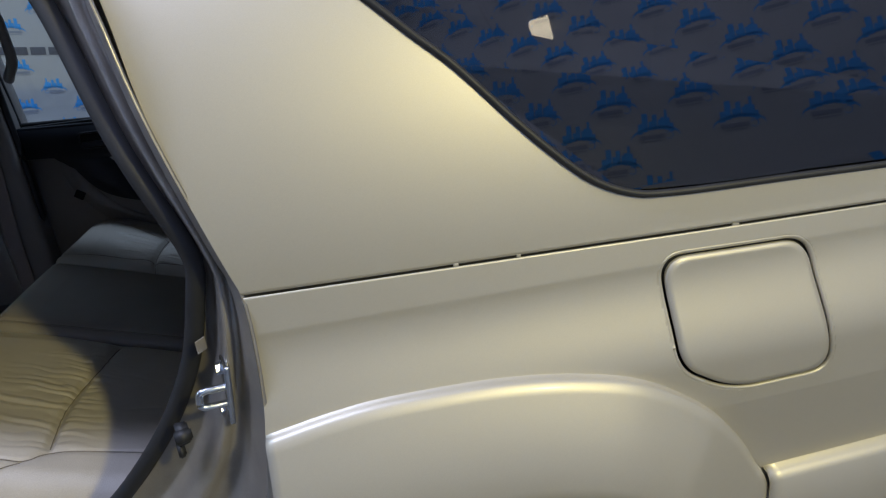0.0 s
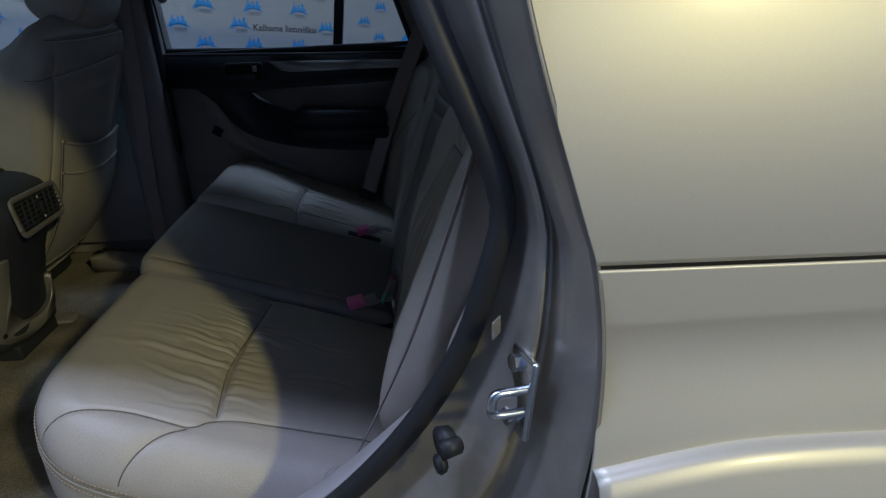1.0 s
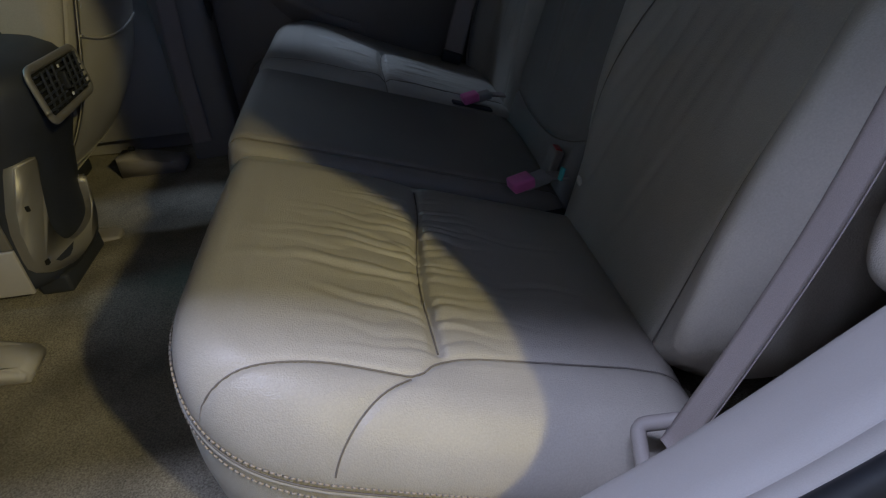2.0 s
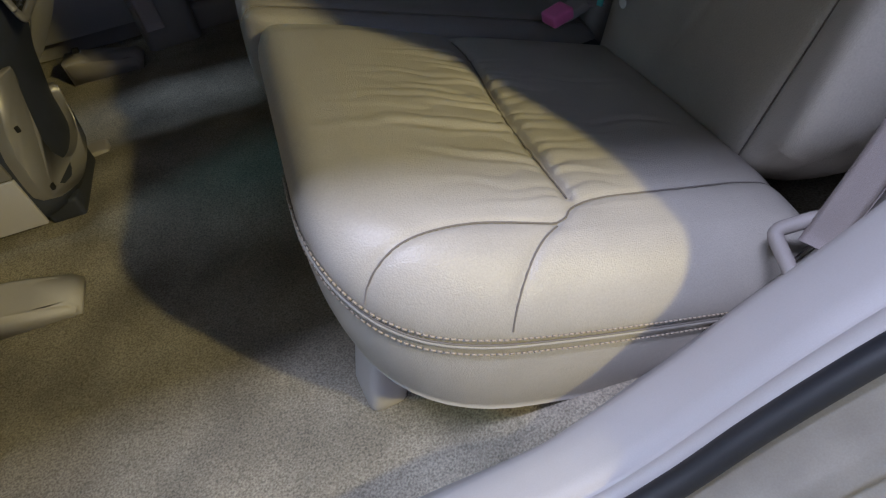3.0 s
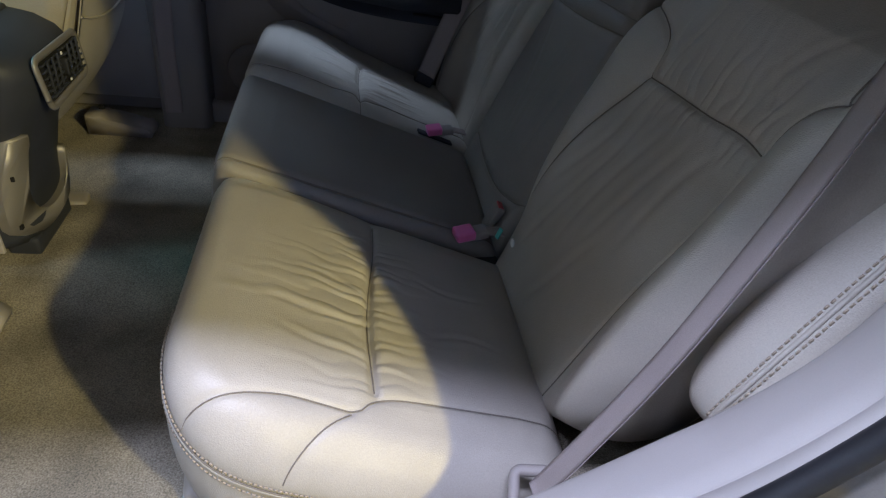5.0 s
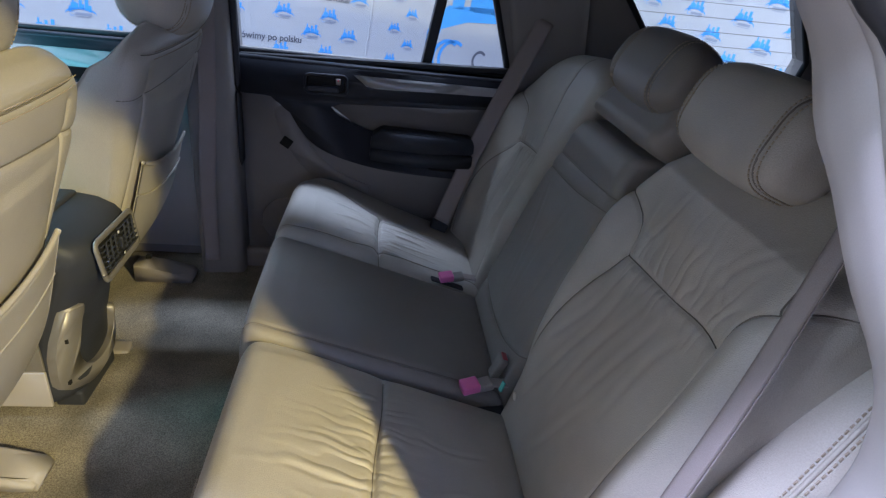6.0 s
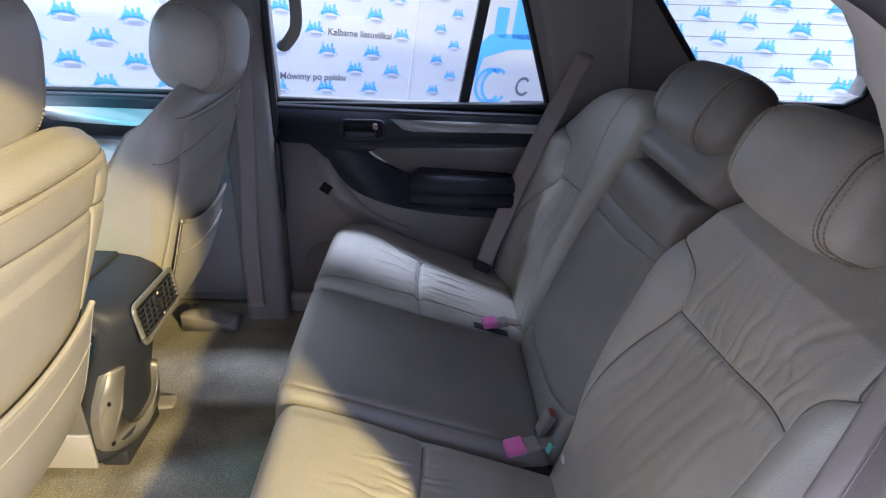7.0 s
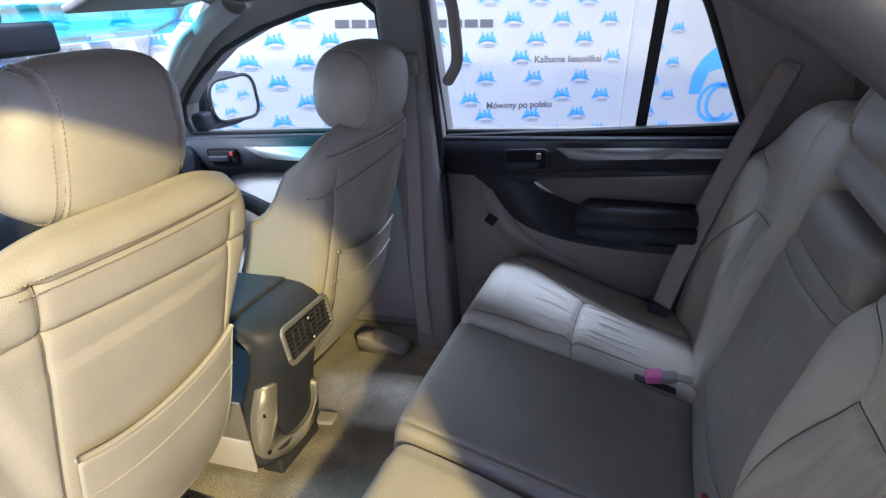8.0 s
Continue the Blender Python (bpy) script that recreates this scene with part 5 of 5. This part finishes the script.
part("lower_side", rbox((0.30, 0.006, 0.105), Matrix.Translation((-1.30, Y0 - 0.001, 0.705)), 0.002), M_TAUPE, console, "grey side panel")
part("lower_skirt", rbox((0.30, 0.008, 0.09), Matrix.Translation((-1.30, Y0 - 0.002, 0.605)), 0.002), M_TRIM, console, "pale skirt panel")
part("foot", rbox((0.06, 0.17, 0.04), Matrix.Translation((-1.135, 1.01, 0.55)), 0.008), M_DARK, console, "dark foot")
part("carpet_cap", rbox((0.055, 0.05, 0.035), pose(-1.12, 1.148, 0.512, 0, 6, 8), 0.008, 4), M_TRIM_LOW, console, "small beige cap by the foot")
# J-shaped silver frame on the rear face
hx = lambda z: float(np.interp(z, [0.565, 0.60, 0.68, 0.76, 0.82, 0.86], [-1.10, -1.10, -1.095, -1.075, -1.05, -1.03]))  # noqa: E731
jl = [(0.902, 0.795), (0.930, 0.800)] + curve_pts([(0.933, 0.79), (0.935, 0.70), (0.939, 0.645), (0.955, 0.626), (1.0, 0.616), (1.05, 0.620), (1.080, 0.636), (1.089, 0.69)], 30) + curve_pts([(1.106, 0.69), (1.103, 0.63), (1.086, 0.599), (1.04, 0.588), (0.98, 0.583), (0.93, 0.583), (0.906, 0.592), (0.899, 0.62), (0.899, 0.72)], 30)
bm = bmesh.new()
rows = [[bm.verts.new((hx(b) - float(bow(a)) + d, a, b)) for a, b in jl] for d in (-0.004, 0.014)]
kk = len(jl)
for q in range(kk):
    bm.faces.new((rows[0][q], rows[0][(q + 1) % kk], rows[1][(q + 1) % kk], rows[1][q]))
top_face = bm.faces.new(rows[1])
bmesh.ops.bevel(bm, geom=list(top_face.edges), offset=0.003, segments=2, affect="EDGES")
part("frame", bm, M_TAUPE, console, "silver plastic frame")
for z in (0.718, 0.61):
    part("screw", rbox((0.006, 0.009, 0.010), pose(hx(z) - float(bow(0.912)) + 0.013, 0.912, z), 0.001), M_BLACK, console, "black screw hole")
# vent unit: silver bezel, dark well, slats and thumb wheel
VF = np.array(Matrix.Rotation(radians(-8), 3, "Y"))
VC = np.array([-1.024, 1.022, 0.893])


def vpos(a, b, c):
    return VC + VF @ np.array([c, a, b])


loop = rounded([(-0.088, -0.043), (0.088, -0.040), (0.094, 0.036), (-0.088, 0.040)], [0.016] * 4, 60)
tube("vent_bezel", np.array([vpos(a, b, 0.004) for a, b in np.concatenate([loop, loop[:1]])]), 0.0072, M_TAUPE, console, "silver vent bezel", sides=10, n=90, flat=0.6, up=(1, 0, 0))
part("vent_well", rbox((0.006, 0.172, 0.074), Matrix.Translation(tuple(vpos(0.002, -0.002, 0.0))) @ Matrix.Rotation(radians(-8), 4, "Y"), 0.002), M_BLACK, console, "black vent well")
for side in (-1, 1):
    for k in range(6):
        part("vent_slat", rbox((0.010, 0.068, 0.0035), Matrix.Translation(tuple(vpos(side * 0.045 + 0.002, -0.027 + 0.0108 * k, 0.006))) @ Matrix.Rotation(radians(-25), 4, "Y"), 0.001), M_DARK, console)
    for k in range(3):
        part("vent_vane", rbox((0.004, 0.003, 0.064), Matrix.Translation(tuple(vpos(side * 0.045 + 0.002 + (k - 1) * 0.021, 0, 0.010))), 0.001), M_DARK, console)
part("thumb_wheel", rbox((0.016, 0.009, 0.030), Matrix.Translation(tuple(vpos(0.002, 0.0, 0.008))), 0.003), M_RUBBER, console, "black thumb wheel")
for b in (0.024, -0.024):
    part("vent_mark", rbox((0.002, 0.005, 0.005), Matrix.Translation(tuple(vpos(0.002, b, 0.011))), 0.0005), M_WHITE, console, "white vent symbol")

# ---- right rear door lining ----
door_r = empty("rear_door_lining", "greige and dark plastic door lining with armrest", "door lining")


def slab(name, outline, y, depth, material, label, bevel=0.006, parent=None):
    bm = prism(outline, y, y + depth)
    front = [e for e in bm.edges if all(abs(v.co.y - y) < 1e-5 for v in e.verts)]
    if bevel:
        bmesh.ops.bevel(bm, geom=front, offset=bevel, segments=3, affect="EDGES")
    return part(name, bm, material, parent or door_r, label)


def curve2(pts, n=40):
    return [tuple(p) for p in smooth_line(pts, n)]


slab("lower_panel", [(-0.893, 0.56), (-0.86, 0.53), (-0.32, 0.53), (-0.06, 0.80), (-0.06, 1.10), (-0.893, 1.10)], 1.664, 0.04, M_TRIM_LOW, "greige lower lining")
band = [(-0.893, 1.180), (-0.075, 1.164), (-0.075, 1.085)] + curve2([(-0.10, 1.078), (-0.35, 1.068), (-0.56, 1.063), (-0.645, 1.056), (-0.60, 1.025), (-0.545, 0.998), (-0.49, 0.982), (-0.35, 0.968), (-0.19, 0.955)], 44) + curve2([(-0.19, 0.845), (-0.262, 0.847), (-0.36, 0.852), (-0.46, 0.862), (-0.54, 0.877), (-0.606, 0.896), (-0.66, 0.920), (-0.70, 0.952), (-0.735, 1.002), (-0.76, 1.045), (-0.80, 1.070), (-0.893, 1.076)], 44)
slab("upper_panel", band, 1.645, 0.04, M_DARK, "dark plastic upper lining with a sweeping arm", 0.008)
slab("insert", [(-0.66, 1.075), (-0.08, 1.09), (-0.08, 0.93), (-0.30, 0.93), (-0.50, 0.96)], 1.658, 0.03, M_DARKFAB, "dark greige padded insert", 0.004)
wedge = curve2([(-0.563, 1.150), (-0.35, 1.147), (-0.10, 1.142)], 14) + curve2([(-0.10, 1.118), (-0.32, 1.117), (-0.49, 1.115), (-0.525, 1.120)], 16)
slab("silver_strip", wedge, 1.641, 0.01, M_SILVER, "silver-grey trim strip", 0.003)
def swept_box(outline, y0, y1, bevel):
    bm = prism(outline, y0, y1)
    bmesh.ops.bevel(bm, geom=bm.edges[:], offset=bevel, segments=3, affect="EDGES")
    return bm


part("armrest", swept_box([(-0.507, 0.946), (-0.502, 0.984), (-0.474, 1.004), (-0.20, 0.990), (-0.19, 0.978), (-0.19, 0.944), (-0.34, 0.938)], 1.596, 1.665, 0.004), M_DARK, door_r, "dark padded armrest")
part("armrest_pull", swept_box([(-0.51, 0.905), (-0.505, 0.943), (-0.34, 0.936), (-0.19, 0.941), (-0.19, 0.895), (-0.36, 0.892)], 1.602, 1.665, 0.005), M_DARK, door_r, "dark pull box under the armrest")
part("armrest_slot", swept_box([(-0.32, 0.872), (-0.22, 0.868), (-0.22, 0.874), (-0.32, 0.878)], 1.640, 1.652, 0.001), M_BLACK, door_r, "dark slot under the armrest")
bm = rbox((0.118, 0.012, 0.054), pose(-0.642, 1.642, 1.119, 0, 0, 0), 0.014, 4)
part("handle_bowl", bm, M_BLACK, door_r, "black handle bowl")
tube("handle_rim", np.array([(-0.642 + a, 1.636, 1.119 + b) for a, b in np.concatenate([rounded([(-0.060, -0.027), (0.060, -0.027), (0.060, 0.027), (-0.060, 0.027)], [0.014] * 4, 40)] * 2)[:41]]), 0.0042, M_DARK, door_r, "raised rim of the handle bowl", sides=8, n=60, up=(0, 1, 0))
part("handle", rbox((0.092, 0.016, 0.019), pose(-0.650, 1.630, 1.107, 0, 0, 0), 0.007, 4), M_DARK, door_r, "dark inside handle")
part("lock_knob", rbox((0.014, 0.010, 0.018), pose(-0.606, 1.630, 1.130), 0.004), M_TRIM_LOW, door_r, "small lock lever")
part("lock_mark", rbox((0.004, 0.003, 0.004), pose(-0.606, 1.6245, 1.134), 0.0008), mat("lock_red", (0.6, 0.05, 0.08), 0.4), door_r, "red lock mark")
# sculpted pull recess and speaker ring
pull = curve2([(-0.80, 1.03), (-0.775, 0.95), (-0.72, 0.86), (-0.63, 0.79), (-0.50, 0.76)], 24) + curve2([(-0.50, 0.80), (-0.60, 0.84), (-0.68, 0.91), (-0.73, 0.99), (-0.76, 1.05)], 24)
slab("map_recess", pull, 1.657, 0.02, M_TRIM_LOW, "sculpted lining crease", 0.005)
part("catch_slot", rbox((0.032, 0.008, 0.030), pose(-0.762, 1.655, 0.93, 0, 35, 0), 0.003), M_BLACK, door_r, "dark slot")
bm = bmesh.new()
bmesh.ops.create_cone(bm, cap_ends=True, segments=48, radius1=0.085, radius2=0.078, depth=0.012)
bm.transform(pose(-0.765, 1.662, 0.66, 90, 0, 0))
part("speaker", bm, M_DARKFAB, door_r, "round dark speaker grille")
part("emblem", rbox((0.022, 0.003, 0.020), pose(-0.545, 1.662, 0.79), 0.002), M_SILVER, door_r, "small embossed mark")
part("sill_seal", rbox((0.82, 0.03, 0.014), pose(-0.485, 1.70, 1.181, 0, -1.0, 0), 0.004), M_RUBBER, door_r, "black window sill strip")

# right front door lining, seen past the seats
door_f = empty("front_door_lining", "greige and dark plastic front door lining", "door lining")
slab("lower_panel", [(-1.98, 0.55), (-1.03, 0.55), (-1.03, 1.10), (-1.98, 1.10)], 1.664, 0.04, M_TRIM, "greige lower lining", 0.006, door_f)
fb = [(-1.98, 1.20), (-1.03, 1.195), (-1.03, 1.09)] + curve2([(-1.05, 1.08), (-1.30, 1.07), (-1.60, 1.075), (-1.72, 1.04), (-1.60, 0.98), (-1.45, 0.92), (-1.30, 0.90)], 30) + curve2([(-1.30, 0.86), (-1.50, 0.88), (-1.68, 0.96), (-1.80, 1.06), (-1.98, 1.09)], 24)
slab("upper_panel", fb, 1.645, 0.04, M_DARK, "dark plastic upper lining with a sweeping arm", 0.008, door_f)
slab("silver_strip", curve2([(-1.60, 1.165), (-1.35, 1.163), (-1.05, 1.158)], 10) + curve2([(-1.05, 1.11), (-1.35, 1.115), (-1.53, 1.125)], 10), 1.641, 0.01, M_SILVER, "silver-grey trim strip", 0.003, door_f)
part("handle_bowl", rbox((0.12, 0.012, 0.05), pose(-1.69, 1.642, 1.135), 0.012, 4), M_BLACK, door_f, "black handle bowl")
part("handle", rbox((0.085, 0.014, 0.02), pose(-1.70, 1.632, 1.128), 0.006), M_DARK, door_f, "dark inside handle")
part("lock_mark", rbox((0.012, 0.006, 0.014), pose(-1.645, 1.63, 1.145), 0.002), bpy.data.materials["lock_red"], door_f, "red lock mark")

# ---- right pillar, belts, grab handles ----
pillar_r = tagged(part("pillar_trim", rbox((0.135, 0.13, 1.18), pose(-0.965, 1.655, 1.06, 0, 0, 0), 0.03, 5), M_PILLAR, None), "grey plastic centre pillar trim", "trim", kind="structure")
tube("pillar_seal", [(-0.893, 1.63, 0.55), (-0.893, 1.63, 0.9), (-0.893, 1.63, 1.18), (-0.885, 1.60, 1.45), (-0.88, 1.57, 1.62)], 0.011, M_RUBBER, pillar_r, "black door seal", sides=8, n=40)
sill_r = tagged(part("sill_trim", rbox((0.85, 0.12, 0.07), pose(-0.48, 1.70, 0.525), 0.02, 4), M_TRIM_LOW, None), "greige sill trim under the far door", "trim", kind="structure")
belt_f = empty("seat_belt", "front seat belt with its adjuster on the pillar", "seat belt", "front seat belts")
part("adjuster", rbox((0.045, 0.03, 0.055), pose(-0.938, 1.575, 1.40), 0.01, 4), M_TRIM_LOW, belt_f, "plastic height adjuster")
ribbon("webbing", [(-0.945, 1.565, 1.385), (-0.96, 1.57, 1.1), (-0.985, 1.575, 0.8), (-0.99, 1.58, 0.55)], (1, 0.1, 0), 0.046, 0.0015, M_BELT, belt_f, "greige webbing")
grab = empty("grab_handle", "grey plastic grab handle on the pillar", "grab handle")
tube("bar", [(-0.855, 1.64, 1.345), (-0.835, 1.60, 1.355), (-0.802, 1.575, 1.40), (-0.797, 1.565, 1.47), (-0.80, 1.555, 1.55), (-0.84, 1.57, 1.60), (-0.86, 1.59, 1.61)], 0.0155, M_PILLAR, grab, "grey plastic bar", sides=12, n=60)
belt_r = empty("seat_belt", "greige seat belt webbing hanging from the rear pillar", "seat belt", "rear seat belts")
ribbon("webbing", [(-0.015, 1.655, 1.345), (-0.09, 1.64, 1.18), (-0.175, 1.62, 0.98), (-0.245, 1.60, 0.79), (-0.27, 1.59, 0.715)], [(0.85, -0.25, -0.4), (0.9, -0.3, -0.25)], 0.052, 0.0015, M_BELT, belt_r, "greige webbing")
part("anchor", rbox((0.055, 0.025, 0.03), pose(-0.275, 1.59, 0.705, 0, 20, 0), 0.006), M_DARK, belt_r, "dark belt anchor")
tube("belt_slot", [(-0.075, 1.672, 1.383), (-0.04, 1.672, 1.352), (0.026, 1.668, 1.338)], 0.006, M_BLACK, belt_r, "black belt slot", sides=8, n=24)
# rear pillar lining on the right, behind the door opening
qx, qz = np.meshgrid(np.linspace(-0.07, 0.14, 12), np.linspace(0.7, 1.62, 24), indexing="ij")
slope = np.clip(qz - 1.18, 0, 1)
lining_x = qx + np.where(qz > 1.18, -0.30 * slope, 0) * (1 - (qx + 0.07) / 0.5)
tagged(thick("rear_pillar_lining", np.stack([lining_x, 1.70 - 0.22 * slope - 0.015 * (qx + 0.07), qz], -1), 0.004, M_PILLAR), "dark grey rear pillar lining", "trim", kind="structure")

# ---- seen towards the front: door mirror, inside mirror, visor, windscreen pillar ----
mirror = empty("door_mirror", "dark door mirror with its glass", "mirror")
mm = pose(-1.845, 1.90, 1.288, 0, -5, -13)
pillow("shell", tuple(mm @ Vector((-0.045, -0.006, 0))), (0.17, 0.265, 0.205), np.array(mm.to_3x3()).T, M_DARK, mirror, "dark painted mirror shell", power=(3, 3), n=32)
ml = rounded([(-0.105, -0.075), (0.105, -0.085), (0.11, 0.078), (-0.095, 0.07)], [0.058] * 4, 60)
me_v = [tuple(mm @ Vector((0.048, a, b))) for a, b in ml]
mesh("glass", me_v, [tuple(range(60))], M_MIRROR, mirror, "mirror glass", False)
tube("rim", me_v + me_v[:1], 0.0065, M_RUBBER, mirror, "black mirror rim", sides=8, n=80, up=(1, 0, 0))
part("foot", rbox((0.10, 0.14, 0.06), pose(-1.87, 1.80, 1.235), 0.02, 4), M_DARK, mirror, "dark mirror foot")
inner_m = empty("inside_mirror", "grey inside mirror hanging from the windscreen", "mirror")
part("shell", rbox((0.04, 0.25, 0.075), pose(-1.70, 1.06, 1.558, 0, 0, 10), 0.016, 4), M_DARK, inner_m, "grey mirror shell")
part("stem", rbox((0.05, 0.02, 0.06), pose(-1.735, 1.05, 1.60, 0, 30, 0), 0.008), M_DARK, inner_m, "dark stem")
visor = empty("sun_visor", "grey sun visor with a printed label", "visor")
part("flap", rbox((0.18, 0.40, 0.02), pose(-1.55, 1.36, 1.632, 0, -12, 0), 0.008, 4), M_HEAD, visor, "grey visor flap")
part("label", rbox((0.055, 0.10, 0.002), pose(-1.52, 1.47, 1.617, 0, -12, 0), 0.0006), M_WHITE, visor, "pale printed label")
a_pillar = tagged(tube("windscreen_pillar", [(-2.08, 1.66, 1.20), (-1.93, 1.645, 1.30), (-1.80, 1.625, 1.40), (-1.70, 1.61, 1.475), (-1.60, 1.595, 1.54), (-1.46, 1.57, 1.60)], 0.042, M_TRIM, None, "", sides=14, n=40, flat=0.8), "pale grey windscreen pillar trim", "trim", kind="structure")
grab_a = empty("grab_handle", "pale grab handle on the windscreen pillar", "grab handle")
tube("bar", [(-1.80, 1.61, 1.41), (-1.76, 1.57, 1.41), (-1.72, 1.55, 1.45), (-1.65, 1.54, 1.51), (-1.62, 1.57, 1.54)], 0.013, M_TRIM, grab_a, "pale plastic bar", sides=12, n=40)
